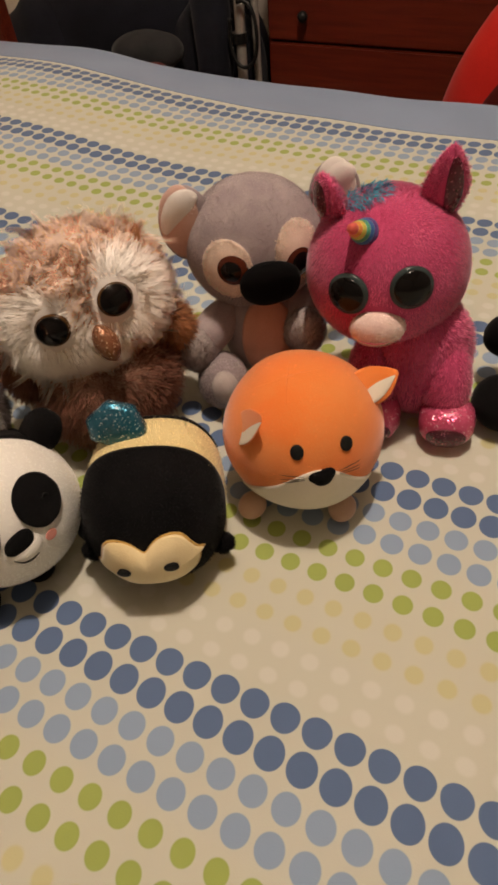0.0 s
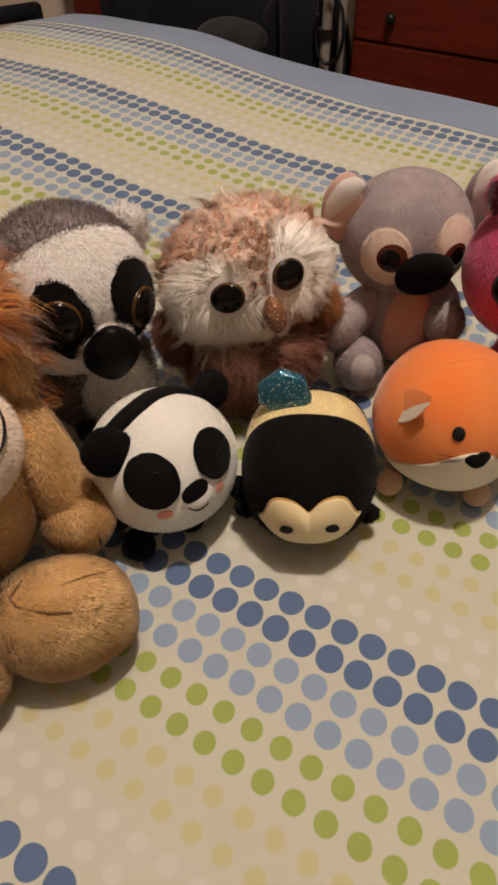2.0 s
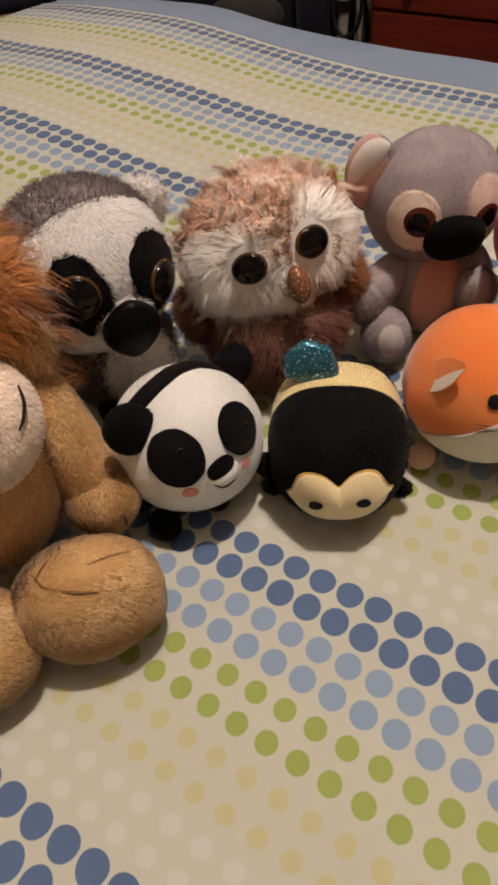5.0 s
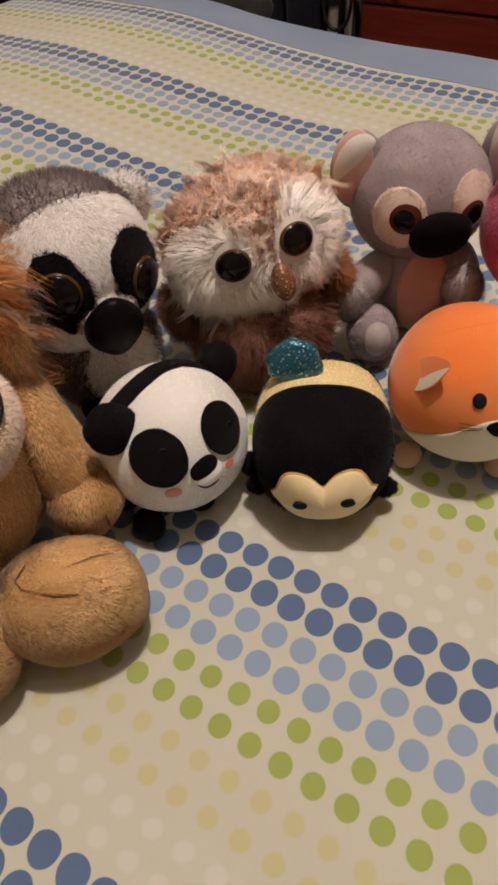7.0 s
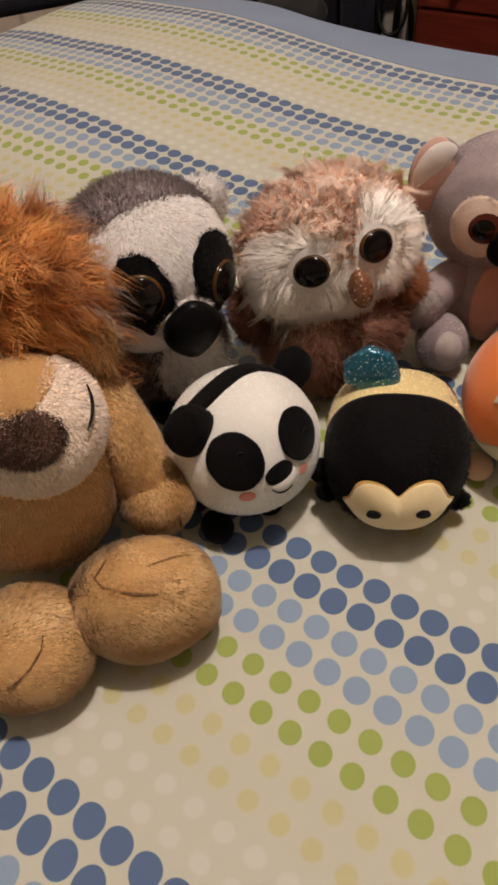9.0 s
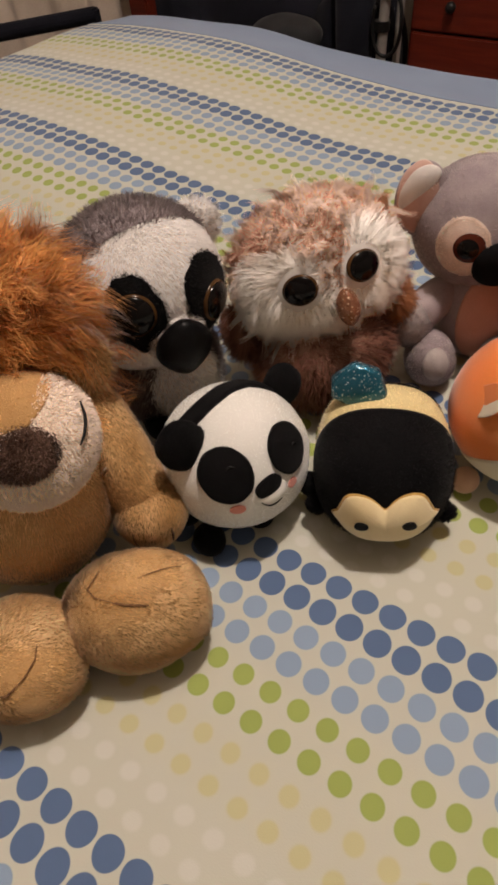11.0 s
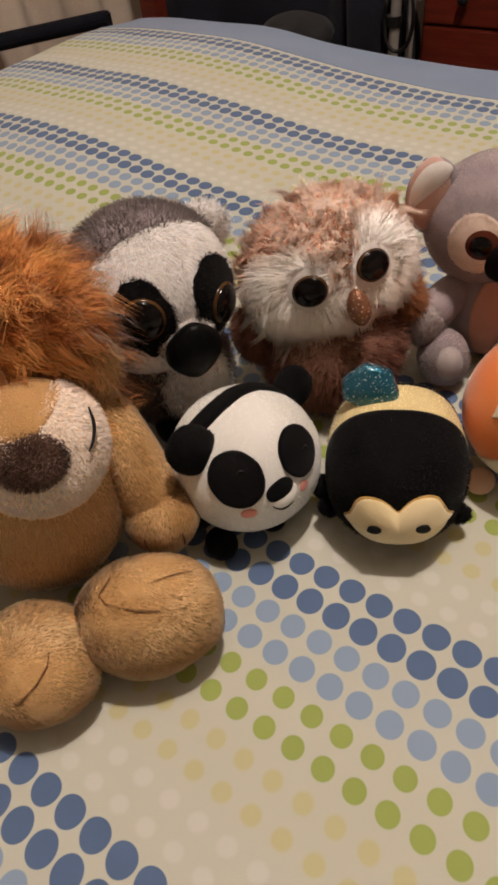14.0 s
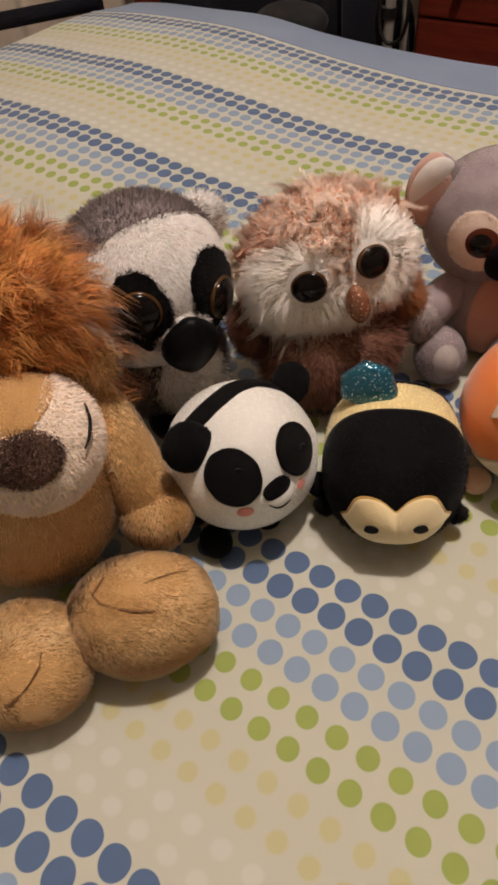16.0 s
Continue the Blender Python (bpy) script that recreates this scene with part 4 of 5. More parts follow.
# ---- koala ----
def koala():
    c = np.array((0.016, 0.214, 0.082))
    right, up = unit((0.80, 0.55, 0.05)), unit((0.1, -0.1, 1))
    t = thing("koala_plush", (0.024, 0.195, 0), "grey koala plush sitting with a peach belly and large black nose", "plush toy", PLUSH)
    h = Blob(c, (0.0400, 0.0375, 0.0380), right=right, up=up, lump=0.008, seed=11)
    part("head", h.mesh(72, 48), GREY_PLUSH, t)
    coat("head_nap", t, GREY_NAP, h, 46000, 0.0011, 0.0005, seed=3, spread=0.6, clump=0.5, grain=300, segs=1)
    body = Blob((0.0270, 0.2010, 0.033), (0.0265, 0.0235, 0.0330), right=right, lump=0.01, seed=4)
    part("body", body.mesh(56, 36), GREY_PLUSH, t)
    fwd = unit((0.56, -0.80, 0.12))
    part("belly", patch(body, fwd, right, 0.0185, 0.028, 0, lift=0.0006), KOALA_PEACH, t, "peach belly panel")
    part("face_patch", patch(h, (0.105, -0.975, 0.110), right, 0.0150, 0.0172, 8, lift=0.0012, puff=0.0010, shape=lobes((-20, -0.12, 0.5), (200, 0.05, 0.5))), KOALA_PALE, t, "pale eye surround")
    part("face_patch", patch(h, (0.885, -0.360, 0.240), right, 0.0140, 0.0168, -8, lift=0.0012, puff=0.0010), KOALA_PALE, t, "pale eye surround")
    beanie_eye(t, h, (0.179, -0.974, 0.136), right, 0.0088, EYE_BROWN, 0.22, 0.68)
    beanie_eye(t, h, (0.895, -0.41, 0.10), right, 0.0088, EYE_BROWN, 0.22, 0.68)
    for fd, ed, rot in (((0.105, -0.975, 0.110), (0.179, -0.974, 0.136), 8), ((0.885, -0.360, 0.240), (0.895, -0.42, 0.10), -8)):
        d = sow(h, 90000, 31, lambda q, fd=fd, ed=ed, rot=rot: within(h, q, fd, right, 0.0142, 0.0164, rot) & (q @ unit(ed) < 0.972))
        fur("patch_nap", t, KOALA_NAP, h.at(d, 0.0012), h.normal(d), 0.0017, 0.0005, spread=0.6, clump=0.5, grain=350, seed=32, puffed=0.55)
    nd = unit((0.635, -0.765, -0.110))
    part("nose", Blob(h.at(nd, 0.0005)[0], (0.0168, 0.0062, 0.0138), right=right, up=unit(np.array((0.12, 0.10, 1)) - nd * nd[2]), power=2.3, lump=0.03, seed=4).mesh(48, 32), BLACK_PLUSH, t, "large black nose")
    for p, s, inner in (((-0.0150, 0.1935, 0.0990), -1, (0.25, -0.93, 0.25)), ((0.0520, 0.2500, 0.0985), 1, (0.5, -0.8, 0.3))):
        e = Blob(p, (0.0155, 0.0065, 0.0225), right=right, up=unit((-0.35 * s * 0.8, -0.35 * s * 0.55, 0.9)), lump=0.02, seed=5)
        ear = part("ear", e.mesh(36, 26), GREY_PLUSH, t)
        part("inner_ear", patch(e, inner, right, 0.0125, 0.0185, 0, lift=0.0006, puff=0.001), EAR_PINK if s < 0 else LEM_BASE, ear, "peach inner ear with a pale fuzzy rim")
        part("ear_rim", patch(e, unit(np.array(inner)) * 0.88 + np.array((0, 0, 0.38)), right, 0.0135, 0.0060, 28, lift=0.0012, puff=0.0018), LEM_BASE, ear, "pale fleece rim")
        d = sow(e, 30000, 8, lambda q: (q @ unit(unit(inner) * 0.88 + np.array((0, 0, 0.38))) > 0.80) & (np.abs(q @ unit((-0.30, -0.20, 0.93)) - 0.52) < 0.20))
        fur("ear_fuzz", ear, PALE_NAP, e.at(d), e.normal(d), 0.0024, 0.0005, spread=0.4, seed=4)
    for s, hand in ((-1, (0.0005, 0.1625, 0.0365)), (1, (0.0555, 0.196, 0.042))):
        sh = body.c + right * 0.021 * s + np.array((0, 0, 0.018))
        hd = np.array(hand)
        axis = unit(hd - sh)
        part("arm", Blob((sh + hd) / 2, (0.0120, 0.0118, np.linalg.norm(hd - sh) * 0.5 + 0.010), right=np.cross(axis, (0, 0, 1)), up=axis).mesh(32, 24), GREY_PLUSH, t)
        m = Blob(hd, (0.0128, 0.0122, 0.0145), lump=0.03, seed=6)
        part("paw", m.mesh(32, 22), KOALA_MITT, t)
        coat("paw_fuzz", t, MITT_NAP, m, 6000, 0.0018, 0.0005, seed=6)
    for s, foot in ((-1, (0.0165, 0.1620, 0.0172)), (1, (0.0560, 0.1790, 0.0160))):
        fb = Blob(foot, (0.0155, 0.0180, 0.0178), right=right, lump=0.03, seed=7)
        leg = part("foot", fb.mesh(36, 24), GREY_PLUSH, t)
        part("sole", patch(fb, fwd + np.array((0, 0, 0.3)), right, 0.0090, 0.0105, 0, puff=0.001), KOALA_MITT, leg)
        coat("foot_fuzz", leg, MITT_NAP, fb, 6000, 0.0015, 0.0005, keep=lambda q: q @ fwd > 0.2, seed=9)


# ---- unicorn ----
def unicorn():
    c = np.array((0.098, 0.208, 0.087))
    right, up = unit((0.93, 0.36, 0.05)), unit((-0.05, -0.1, 1))
    t = thing("unicorn_plush", (0.112, 0.205, 0), "bright pink unicorn plush with glossy eyes and a rainbow horn", "plush toy", PLUSH)
    h = Blob(c, (0.0420, 0.0400, 0.0410), right=right, up=up, lump=0.008, seed=12)
    fwd = unit((0.22, -0.95, 0.2))
    eyes = ((-0.149, -0.974, 0.173), (0.532, -0.789, 0.300))
    muz = unit((0.235, -0.95, -0.215))
    part("head", h.mesh(64, 44), PINK_BASE, t)

    def clear(q):
        return (q @ unit(eyes[0]) < 0.962) & (q @ unit(eyes[1]) < 0.962) & (q @ muz < 0.945)

    coat("head_fur", t, PINK_FUR, h, 50000, 0.0020, 0.00045, keep=clear, seed=21, spread=0.12, clump=0.30, grain=70, lean=(0.2, 0, -1.4), segs=1, puffed=0.9)
    for e in eyes:
        beanie_eye(t, h, e, right, 0.0102, EYE_TEAL, 0.2, 0.82)
    m = Blob(h.at(muz, 0.0015)[0], (0.0138, 0.0085, 0.0092), right=right, up=unit((0, 0.25, 1)), lump=0.02, seed=3)
    part("muzzle", m.mesh(36, 24), PINK_MUZZLE, t, "pale pink muzzle")
    coat("muzzle_fuzz", t, MUZZLE_NAP, m, 2200, 0.0012, 0.0004, seed=5)
    part("mouth", seam_on(m, [fwd + right * s * 0.7 + np.array((0, 0, -0.42 - 0.12 * (1 - s * s))) for s in (-1, -0.4, 0.2, 0.7)], 0.0003, 0.0008), PINK_BASE, t)
    hd = unit((-0.114, -0.60, 0.79))
    root, tip = h.at(hd, -0.001)[0], h.at(hd, -0.001)[0] + unit((-0.25, -0.90, 0.60)) * 0.0150
    horn = part("horn", tube([root * (1 - s) + tip * s for s in np.linspace(0, 0.95, 12)], 0.0064, 20, lambda s: 1 - 0.70 * s), RAINBOW[0], t, "rainbow striped horn")
    for k, dye in enumerate(RAINBOW):
        s0 = k / len(RAINBOW)
        ends = [root * (1 - s) + tip * s for s in np.linspace(s0, s0 + 1 / len(RAINBOW), 6)]
        part("stripe", tube(ends, 0.0068, 24, lambda q, s0=s0: (1 - 0.70 * (s0 + q / len(RAINBOW))) * (1 + 0.05 * math.sin(math.pi * q))), dye, horn)
    for p, upv, s in (((0.0690, 0.1985, 0.1235), (-0.35, -0.1, 0.9), -1), ((0.1200, 0.2185, 0.1280), (0.0, -0.12, 0.98), 1)):
        e = Blob(p, (0.0118, 0.0070, 0.0225 if s > 0 else 0.0160), right=unit((0.8, 0.5 * s, 0)), up=upv, power=1.45, lump=0.02, seed=6)
        ear = part("ear", e.mesh(36, 26), PINK_BASE, t)
        face = unit((0.62 * s + 0.1, -0.75, 0.1))
        part("inner_ear", patch(e, face, right, 0.0062, 0.0120 if s > 0 else 0.0085, 0, lift=0.0008), DARK_FOIL, ear, "shiny dark pink inner ear")
        coat("ear_fur", ear, PINK_FUR, e, 4600, 0.0020, 0.0005, keep=lambda q: q @ face < 0.75, seed=23, spread=0.4)
    mp = unit((-0.36, -0.02, 0.93))
    d = sow(h, 16000, 31, lambda q: q @ mp > 0.950)
    fur("mane", t, MANE_BLUE, h.at(d, 0.001), h.normal(d), 0.0062, 0.0007, lean=(2.2, -1.0, 0), spread=0.3, clump=0.6, grain=160, droop=0.6, segs=3, seed=9, label="shimmering blue and purple mane tuft")
    body = Blob((0.122, 0.205, 0.038), (0.0300, 0.0250, 0.0400), right=right, lump=0.01, seed=4)
    part("body", body.mesh(48, 32), PINK_BASE, t)
    coat("body_fur", t, PINK_FUR, body, 14000, 0.0030, 0.0005, seed=25, spread=0.2, clump=0.4, lean=(0, 0, -1.2), puffed=0.75)
    for foot, sz in (((0.1480, 0.1840, 0.0135), 1.0), ((0.1090, 0.1735, 0.0130), 0.95)):
        ft = np.array(foot)
        leg = Blob(ft + np.array((-0.006, 0.010, 0.019)), (0.0135, 0.0135, 0.0260), right=right, up=(-0.2, 0.3, 1), seed=3)
        lp = part("leg", leg.mesh(32, 24), PINK_BASE, t)
        coat("leg_fur", lp, PINK_FUR, leg, 4800, 0.0026, 0.0005, seed=27, spread=0.2, clump=0.4, lean=(0, 0, -1.2), puffed=0.75)
        hf = Blob(ft, (0.0160 * sz, 0.0150, 0.0130), right=right, lump=0.05, seed=9, power=2.4)
        hoof = part("hoof", hf.mesh(36, 24), PINK_FOIL, lp, "shiny pink foil hoof")
        part("hoof_front", patch(hf, fwd + np.array((0, 0, -0.25)), right, 0.0095, 0.0075, 0, lift=0.0008), DARK_FOIL, hoof)


# ---- owl ----
def owl():
    c = np.array((-0.050, 0.134, 0.078))
    right, up = unit((0.66, 0.74, 0.20)), unit((-0.35, 0.05, 0.94))
    t = thing("owl_plush", (-0.048, 0.138, 0), "fluffy brown and white owl plush with a glittery bronze beak", "plush toy", PLUSH)
    h = Blob(c, (0.0482, 0.0408, 0.0402), right=right, up=up, lump=0.012, seed=13)
    part("head", h.mesh(64, 44), OWL_BASE, t)
    el, er = unit((0.370, -0.880, 0.290)), unit((0.818, -0.372, 0.440))
    fl, fr = unit((0.16, -0.97, 0.08)), unit((0.87, -0.25, 0.40))
    chin = unit((0.55, -0.72, -0.42))
    bk = unit((0.781, -0.622, 0.055))

    def white(q):
        brow, dip, cheek = unit((0.46, -0.48, 0.74)), unit((0.585, -0.61, 0.53)), unit((0.10, -0.86, -0.50))
        w = (q @ fl > 0.80) | (q @ fr > 0.835) | (q @ chin > 0.868) | (q @ cheek > 0.88)
        return w & (q @ brow < 0.970) & (q @ dip < 0.992)

    def clear(q):
        return (q @ el < 0.968) & (q @ er < 0.968) & (q @ bk < 0.982)

    for d, a, b_ in ((fl, 0.0280, 0.0265), (fr, 0.0250, 0.0255), (chin, 0.0210, 0.0200)):
        part("face_disc", patch(h, d, right, a, b_, 0, lift=0.0003, rings=14, seg=64), LEM_BASE, t, "white face disc")
    def tone(q, rng):
        w = wobble(q * 5.0, 12)[:, 0] + rng.normal(size=len(q)) * 0.16
        return np.where(w > -0.25, 1, np.where(w < -1.0, 2, 0))

    d = sow(h, 16000, 41, lambda q: clear(q) & ~white(q) & (q[:, 2] > -0.75))
    fur("under_fur", t, OWL_BROWN, h.at(d), h.normal(d), 0.0050, 0.0006, spread=0.4, clump=0.6, grain=200, segs=2, seed=41)
    locks("head_fur", t, [OWL_BROWN, OWL_PALE, OWL_RUST], h, 1250, 28, 0.0092, lambda q: clear(q) & ~white(q) & (q[:, 2] > -0.75), (0.0, 0.0, 0.0), 0.25, 43, 0.0016, 0.00042, "curly brown and pale fur in small clumps", 0.30, tone, rise=0.42, stray=0.62, turns=7.5)
    d = sow(h, 46000, 42, lambda q: clear(q) & white(q))
    near = np.where(((d @ fl) > (d @ fr))[:, None], el, er)
    fan = d - near
    fan = fan / np.linalg.norm(fan, axis=1, keepdims=True) * 0.8 + np.array((-0.1, 0.0, -0.35))
    fur("face_fur", t, OWL_WHITE, h.at(d), h.normal(d), 0.0095, 0.0004, lean=fan * 1.7, spread=0.16, clump=0.5, grain=130, segs=3, droop=0.25, seed=42, puffed=0.55, label="long white face fur fanning out from the eyes")
    locks("cheek_tuft", t, OWL_WHITE, h, 130, 30, 0.0125, lambda q: (q @ unit((-0.20, -0.93, -0.25)) > 0.94) | (q @ unit((0.96, 0.12, 0.22)) > 0.95), (0.0, -0.3, -0.5), 0.4, 47, 0.002, 0.0005, "white cheek tufts")
    locks("chin_tuft", t, OWL_WHITE, h, 900, 26, 0.0110, lambda q: ((q @ unit((0.10, -0.86, -0.50)) > 0.86) | (q @ chin > 0.88)) & (q[:, 2] < -0.42), (0.05, -0.25, -0.7), 0.3, 49, 0.0018, 0.00045, "white tufts under the chin")
    locks("ear_tuft", t, OWL_RUST, h, 60, 30, 0.0100, lambda q: q @ unit((0.55, 0.30, 0.78)) > 0.965, (0.1, 0.2, 0.5), 0.1, 48, 0.002, 0.0006, "rust-brown tuft")
    mid = unit(el + er)
    d = sow(h, 30000, 44, lambda q: (np.abs((q - mid) @ right - 0.25 * ((q - mid) @ up)) < 0.12) & (q @ mid > 0.76) & ((q - bk) @ up > 0.22))
    fur("brow_fur", t, OWL_RUST, h.at(d), h.normal(d), 0.0055, 0.0005, lean=(0, 0, -0.3), spread=0.3, clump=0.4, grain=120, segs=3, seed=7)
    for e in (el, er):
        beanie_eye(t, Blob(c, h.r + 0.0015, right=right, up=up), e, right, 0.0085, EYE_GOLD, 0.2)
    bt = Blob(h.at(bk, 0.0065)[0], (0.0066, 0.0070, 0.0108), right=right, up=unit((0.05, 0.35, 1)), power=1.8)
    part("beak", bt.mesh(32, 24), BEAK, t, "bronze glitter beak")
    body = Blob((-0.037, 0.122, 0.031), (0.0400, 0.0350, 0.0325), right=right, lump=0.02, seed=5)
    part("body", body.mesh(48, 32), OWL_BASE, t)
    coat("body_fur", t, OWL_DARK, body, 22000, 0.0075, 0.0005, seed=45, spread=0.35, clump=0.5, grain=100, segs=3, lean=(0, 0, -0.6))
    for s, p, mat in ((-1, (-0.0800, 0.100, 0.0420), OWL_DARK), (1, (-0.0120, 0.1600, 0.0520), OWL_RUST)):
        w = Blob(p, (0.0095, 0.0120, 0.0165), right=right, up=(0.35 * s, 0.3 * s, 0.9), lump=0.03, seed=8)
        wing = part("wing", w.mesh(32, 22), OWL_BASE, t, "rust-brown wing" if s > 0 else "dark brown wing")
        coat("wing_fur", wing, mat, w, 6500, 0.0075, 0.0005, seed=46, spread=0.35, lean=(0.3 * s, 0, -0.7), segs=3)


# ---- lemur ----
def lemur():
    c = np.array((-0.115, 0.0575, 0.0888))
    right, up = unit((0.46, 0.87, -0.05)), unit((-0.25, 0.08, 0.96))
    t = thing("lemur_plush", (-0.110, 0.061, 0), "grey and white lemur plush with black eye patches", "plush toy", PLUSH)
    h = Blob(c, (0.0455, 0.0440, 0.0440), right=right, up=up, lump=0.010, seed=14)
    part("head", h.mesh(64, 44), LEM_BASE, t)
    pl, pr = unit((0.640, -0.690, 0.260)), unit((0.962, 0.150, 0.130))
    el, er = unit((0.640, -0.715, 0.265)), unit((0.980, 0.165, 0.030))
    nose = unit((0.895, -0.400, -0.165))
    fwd = unit(el + er)
    crown = unit((-0.80, 0.28, 0.54))

    def cap(q):
        return np.arccos(np.clip(q @ crown, -1, 1)) < 1.39 + 0.02 * np.sin(q[:, 1] * 30)

    marks = ((pl, 0.0138, 0.0188, 8, el, lobes((255, 0.22, 0.22), (20, -0.06, 0.4), wave=0.02)), (pr, 0.0168, 0.0205, -6, er, lobes((150, 0.10, 0.4), (215, -0.12, 0.4), wave=0.02)))

    def clear(q):
        return ~within(h, q, pl, right, 0.0130, 0.0180, 8) & ~within(h, q, pr, right, 0.0160, 0.0197, -6) & (q @ nose < 0.93)

    part("cap", patch(h, crown, right, 0.0595, 0.0595, 0, lift=0.0004, rings=26, seg=90), GREY_PLUSH, t, "grey cap")
    coat("cap_fur", t, LEM_GREY, h, 42000, 0.0045, 0.0005, keep=lambda q: cap(q), seed=51, spread=0.45, clump=0.4, grain=200, label="grizzled grey fur cap")
    coat("face_fur", t, LEM_WHITE, h, 52000, 0.0030, 0.00045, keep=lambda q: ~cap(q) & clear(q), seed=52, spread=0.12, clump=0.25, grain=90, lean=(0.1, 0, -2.0), puffed=0.88, segs=2, label="short white face fur")
    for p, wide, tall, rot, e, outline in marks:
        part("eye_patch", patch(h, p, right, wide, tall, rot, lift=0.0016, puff=0.001, shape=outline), BLACK_PLUSH, t, "black eye patch")
        d = sow(h, 70000, 55, lambda q, p=p, wide=wide, tall=tall, rot=rot, e=e: within(h, q, p, right, wide + 0.0004, tall + 0.0004, rot) & (q @ e < 0.965))
        fur("patch_fur", t, BLACK_FUR, h.at(d, 0.001), h.normal(d), 0.0030, 0.0005, spread=0.5, clump=0.4, grain=200, seed=8)
        beanie_eye(t, Blob(c, h.r + 0.0015, right=right, up=up), e, right, 0.0106, EYE_GOLD, 0.2)
    m = Blob(h.at(nose, -0.009)[0], (0.0190, 0.0140, 0.0135), right=right, up=up, lump=0.02, seed=5)
    part("muzzle", m.mesh(40, 26), LEM_BASE, t)
    coat("muzzle_fur", t, LEM_WHITE, m, 9000, 0.0020, 0.00045, seed=56, spread=0.3, lean=(0, 0, -0.4), puffed=0.55)
    part("nose", Blob(h.at(nose, 0.0078)[0], (0.0152, 0.0100, 0.0176), right=right, up=unit((0.10, -0.22, 1)), power=1.8, lump=0.06, seed=6).mesh(48, 32), NOSE_BLACK, t, "large velvety black nose")
    body = Blob((-0.108, 0.058, 0.033), (0.0330, 0.0300, 0.0340), right=right, lump=0.02, seed=5)
    part("body", body.mesh(48, 32), LEM_BASE, t)
    coat("chest_fur", t, LEM_WHITE, body, 14000, 0.0045, 0.0005, keep=lambda q: q @ fwd > 0.72, seed=57, spread=0.4, lean=(0, 0, -0.5))
    coat("body_fur", t, LEM_GREY, body, 30000, 0.0050, 0.0005, keep=lambda q: q @ fwd < 0.76, seed=58, spread=0.4, lean=(0, 0, -0.5))
    for s in (-1, 1):
        e = Blob(c + right * 0.0460 * s - fwd * 0.014 + up * 0.019, (0.0140, 0.0065, 0.0135), right=right, up=up, seed=3)
        ear = part("ear", e.mesh(32, 22), LEM_BASE, t)
        coat("ear_fur", ear, LEM_WHITE, e, 3500, 0.0045, 0.0005, seed=59, spread=0.45)
        part("foot", Blob(body.c + right * 0.020 * s + fwd * 0.024 + np.array((0, 0, -0.024)), (0.0105, 0.0150, 0.0090), right=right).mesh(28, 18), BLACK_PLUSH, t)


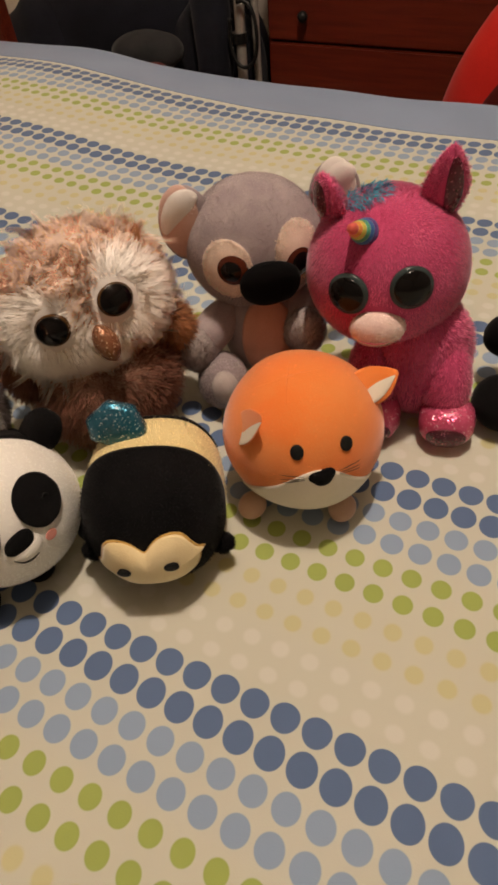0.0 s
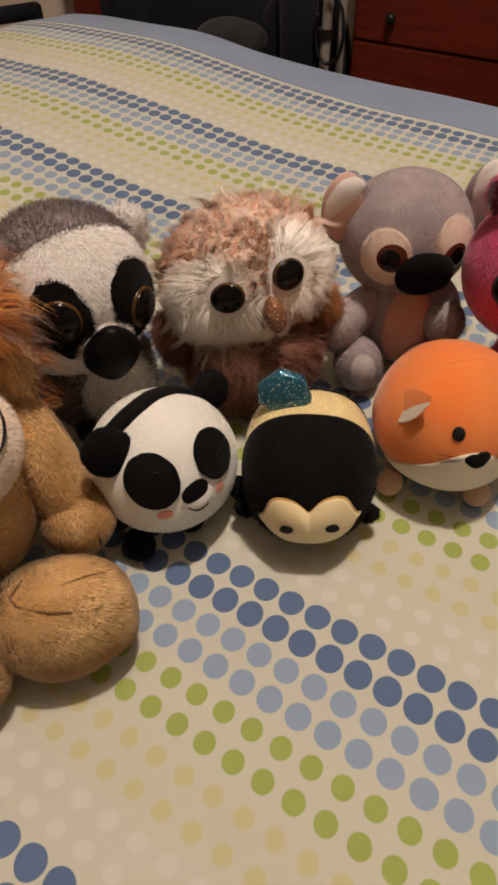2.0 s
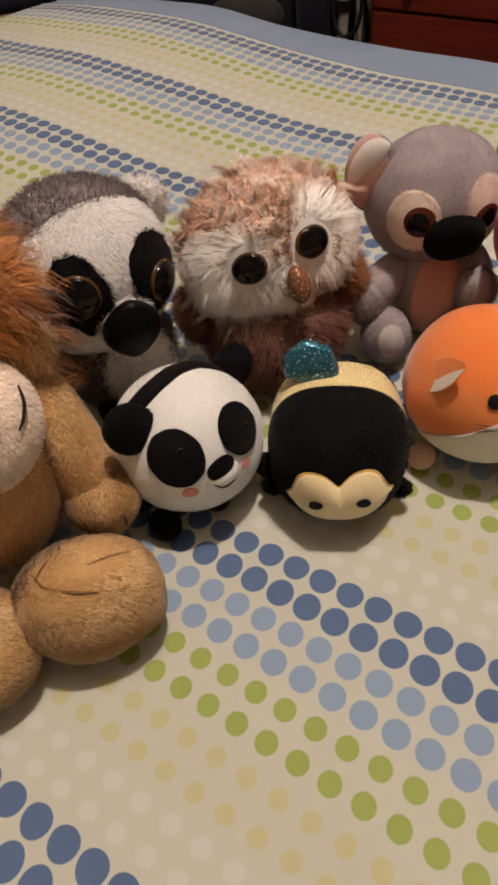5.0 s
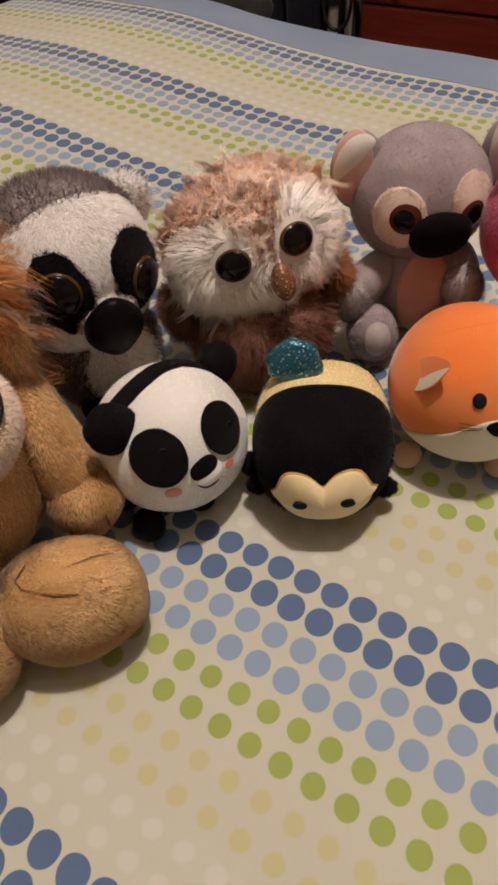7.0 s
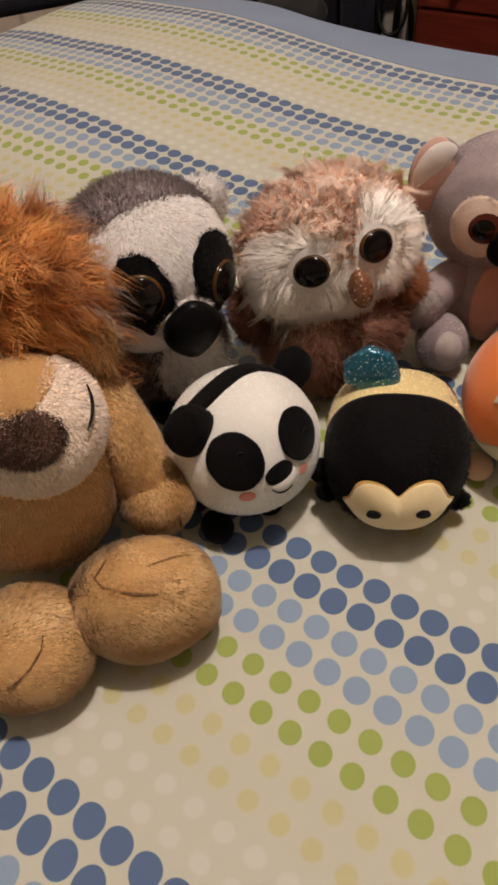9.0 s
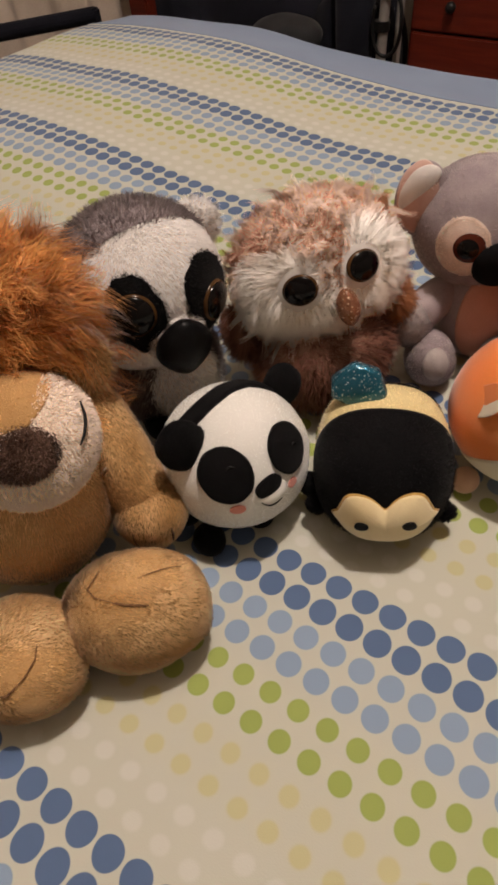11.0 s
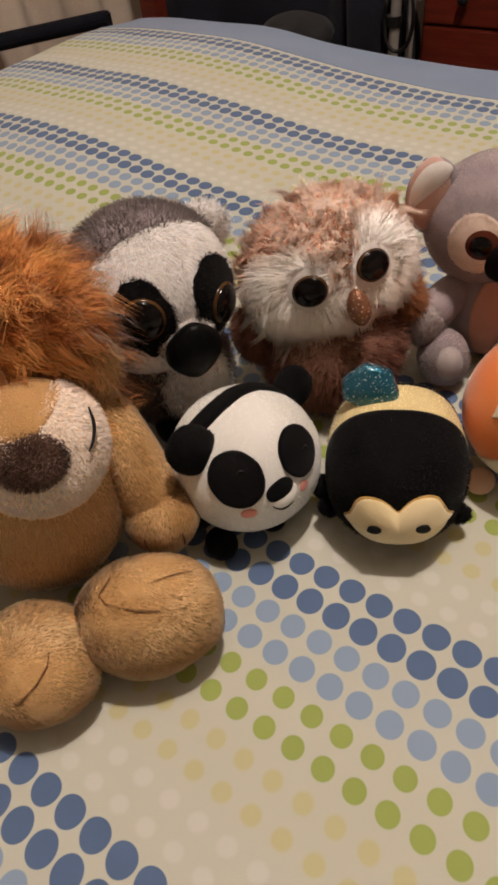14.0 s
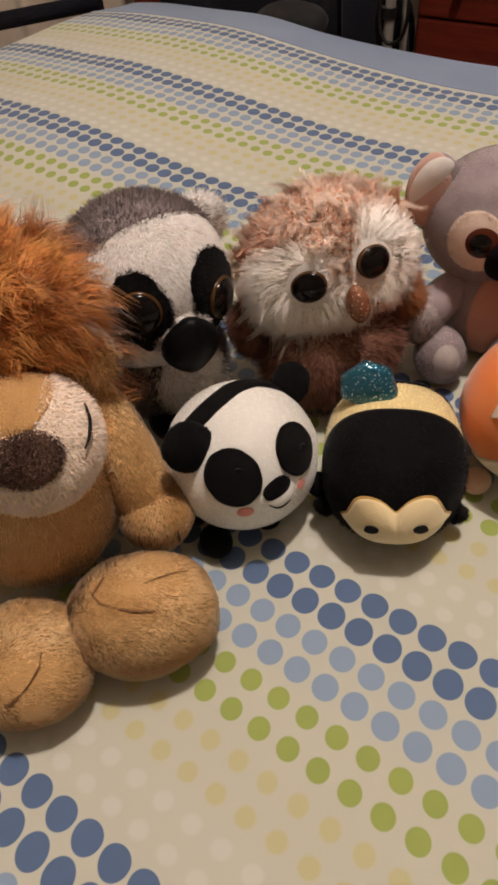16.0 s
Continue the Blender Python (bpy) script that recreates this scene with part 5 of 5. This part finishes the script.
# ---- lion ----
def lion():
    t = thing("lion_plush", (-0.075, -0.06, 0), "large tan lion plush sitting with a shaggy orange mane", "plush toy", PLUSH)

    def furry(name, blob, n, length, seed, parent=t, mat=LION_FUR, base=LION_BASE, keep=None, lean=(0, 0, -0.4), label="", clump=0.3):
        p = part(name, blob.mesh(56, 40), base, parent, label)
        coat(name + "_fur", p, mat, blob, n, length, 0.0005, keep=keep, seed=seed, spread=0.12, clump=clump, grain=110, lean=lean, segs=2, puffed=0.86)
        return p

    body = Blob((-0.097, -0.060, 0.052), (0.044, 0.041, 0.054), lump=0.02, seed=15)
    furry("body", body, 26000, 0.0028, 61, lean=(0.3, -0.3, -2.0), clump=0.5)
    f1 = Blob((-0.0195, -0.0700, 0.0268), (0.0325, 0.0255, 0.0265), right=(0.72, 0.69, 0.16), up=(0, 0, 1), lump=0.02, seed=16, power=2.15)
    p1 = furry("foot", f1, 46000, 0.0026, 62, lean=(2.0, 1.0, -0.9), clump=0.75)
    f2 = Blob((-0.0480, -0.1140, 0.0240), (0.0275, 0.0255, 0.0240), right=(0.78, 0.62, 0.1), up=(0, 0, 1), lump=0.04, seed=17, power=2.2)
    p2 = furry("foot", f2, 36000, 0.0026, 63, lean=(1.8, 0.6, -0.9), clump=0.8)
    # Sewn toe lines, drawn as dark strips that paint the shade of their creases.
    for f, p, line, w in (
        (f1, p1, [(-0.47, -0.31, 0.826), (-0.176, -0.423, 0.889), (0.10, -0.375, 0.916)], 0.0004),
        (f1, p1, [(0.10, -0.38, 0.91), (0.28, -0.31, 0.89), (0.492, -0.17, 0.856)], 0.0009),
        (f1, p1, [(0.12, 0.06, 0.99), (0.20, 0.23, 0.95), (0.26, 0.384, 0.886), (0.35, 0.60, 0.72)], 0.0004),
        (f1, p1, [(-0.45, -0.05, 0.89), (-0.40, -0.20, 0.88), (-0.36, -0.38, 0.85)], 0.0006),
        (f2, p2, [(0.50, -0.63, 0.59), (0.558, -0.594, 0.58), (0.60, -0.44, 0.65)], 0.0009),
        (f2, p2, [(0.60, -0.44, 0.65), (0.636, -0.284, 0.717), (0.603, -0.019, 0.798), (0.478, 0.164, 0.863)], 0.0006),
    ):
        part("toe_seam", seam_on(f, line, w * 0.55, 0.0009), LION_CREASE_SHADE, p)
    sh, hd = np.array((-0.080, -0.020, 0.084)), np.array((-0.0470, -0.0280, 0.0310))
    ax = unit(hd - sh)
    arm = Blob((sh + hd) / 2, (0.0158, 0.0160, np.linalg.norm(hd - sh) / 2 + 0.016), right=np.cross(ax, (0.6, -0.7, 0.4)), up=ax, lump=0.02, seed=18)
    furry("arm", arm, 24000, 0.0028, 64, lean=tuple(ax * 2.0), clump=0.75)
    hand = Blob(hd + np.array((0, 0, 0.001)), (0.0175, 0.0170, 0.0180), right=(0.8, 0.57, 0), lump=0.04, seed=19)
    ph = furry("paw", hand, 20000, 0.0028, 65, lean=(1.0, -0.7, -1.8), clump=0.75)
    # Paw seams, their crease shade painted in the same dark brown.
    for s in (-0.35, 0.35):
        part("claw_seam", seam_on(hand, [unit((0.6 + s, -0.6 + s, 0.2)) + np.array((0, 0, -0.25 * k)) for k in (0, 1, 2, 3)], 0.0006, 0.0006), LION_CREASE_SHADE, ph)
    arm2 = Blob((-0.118, -0.105, 0.055), (0.018, 0.018, 0.040), up=(0.3, -0.5, -0.8), seed=20)
    furry("arm", arm2, 6000, 0.0028, 66)
    head = Blob((-0.117, -0.030, 0.1205), (0.034, 0.033, 0.034), lump=0.01, seed=21)
    furry("head", head, 14000, 0.003, 67)
    fwd, right = unit((0.66, -0.46, 0.45)), unit((0.80, 0.60, -0.06))
    sn = Blob((-0.0722, -0.0578, 0.098), (0.0288, 0.0280, 0.0280), right=right, up=unit((-0.38, 0.64, 0.66)), lump=0.012, seed=22)
    top = unit((-0.02, -0.25, 0.97))
    nd = unit((0.64, -0.50, 0.56))

    def bridge(q):
        return (np.abs(q @ right + 0.12) < 0.47) & (q @ unit((-0.38, 0.64, 0.66)) > 0.15)

    s = part("snout", sn.mesh(64, 44), LION_CREAM_BASE, t, "cream muzzle with a tan bridge")
    coat("muzzle_fur", s, LION_CREAM, sn, 26000, 0.0024, 0.0005, keep=lambda q: ~bridge(q), seed=68, spread=0.3, lean=(0.3, 0, -0.6), clump=0.25, grain=120, puffed=0.55)
    coat("bridge_fur", s, LION_FUR, sn, 26000, 0.0016, 0.0005, keep=bridge, seed=69, spread=0.2, lean=(0.3, -0.8, 0), puffed=0.55)
    part("bridge", patch(sn, (0.024, 0.128, 0.977), right, 0.0142, 0.0230, 0, lift=0.0004, rings=14, seg=60), LION_BASE, s, "tan bridge of the muzzle")
    nb = Blob(sn.at(nd, -0.006)[0], (0.0150, 0.0085, 0.0125), right=right, up=unit((-0.38, 0.64, 0.66)), lump=0.02, seed=23)
    n = part("nose", nb.mesh(44, 30), LION_NOSE_BASE, s, "dark brown fuzzy nose")
    coat("nose_fur", n, LION_NOSE, nb, 12000, 0.0018, 0.0005, seed=70, spread=0.3, clump=0.4, grain=200, puffed=0.55)
    part("mouth", seam_on(sn, [(0.60, 0.60, 0.53), (0.73, 0.52, 0.44), (0.82, 0.43, 0.38), (0.90, 0.30, 0.32), (0.946, 0.171, 0.276)], 0.0008, 0.0020), STITCH, s)
    for k, (p, u) in enumerate((((-0.0790, -0.0170, 0.1060), (-0.35, 0.15, 0.9)), ((-0.15, -0.05, 0.155), (-0.5, -0.1, 0.85)))):
        e = Blob(p, (0.0135, 0.0065, 0.0150), right=right, up=u, seed=3)
        furry("ear", e, 3500, 0.004, 71 + k, mat=LION_FUR)
    away = unit(sn.c - head.c)
    locks("mane", t, MANE, head, 900, 48, 0.0190, lambda q: (q @ away < 0.78) & (q[:, 2] > -0.8), (0.18, 0.16, 0.08), 0.5, 75, width=0.00052, curl=0.22, stray=0.4, turns=5.5, label="long shaggy orange mane")
    locks("top_tuft", t, MANE, head, 520, 46, 0.022, lambda q: q @ unit((-0.30, 0.10, 0.95)) > 0.94, (-0.1, 0.05, 0.5), 0.1, 79, width=0.0005, curl=0.2, label="tuft standing up on the head")
    locks("side_mane", t, MANE, head, 520, 46, 0.0250, lambda q: q @ unit((0.50, 0.70, -0.50)) > 0.90, (0.30, 0.10, -0.75), 0.5, 81, width=0.0006, curl=0.18, label="mane hanging down beside the muzzle")
    locks("neck_ruff", t, MANE, body, 380, 44, 0.0165, lambda q: q @ unit((0.38, 0.75, 0.64)) > 0.885, (0.20, 0.2, -0.5), 0.6, 77, width=0.0006, curl=0.16, label="orange ruff under the mane")


# ---- black toy at the edge ----
def black_toy():
    t = thing("black_plush", (0.205, 0.225, 0), "black plush toy sitting beside the pink unicorn", "plush toy", PLUSH)
    part("body", Blob((0.212, 0.238, 0.036), (0.030, 0.030, 0.036), lump=0.02, seed=2).mesh(40, 28), BLACK_PLUSH, t)
    part("paw", Blob((0.1745, 0.2060, 0.0165), (0.0185, 0.0165, 0.0165), lump=0.03, seed=3).mesh(36, 24), BLACK_PLUSH, t)
    part("paw", Blob((0.1640, 0.2440, 0.0330), (0.0130, 0.0120, 0.0130), lump=0.03, seed=4).mesh(36, 24), BLACK_PLUSH, t)


RAINBOW = [mottled("horn_" + name, col, tuple(k * 0.8 for k in col), 300, 0.6, 0.3, fine=1500) for name, col in (
    ("purple", (0.10, 0.05, 0.22)), ("blue", (0.04, 0.13, 0.36)), ("green", (0.08, 0.34, 0.20)), ("yellow", (0.62, 0.52, 0.10)), ("orange", (0.80, 0.30, 0.07)), ("red", (0.78, 0.13, 0.10)))]
panda()
fox()
bee()
koala()
unicorn()
owl()
lemur()
lion()
black_toy()
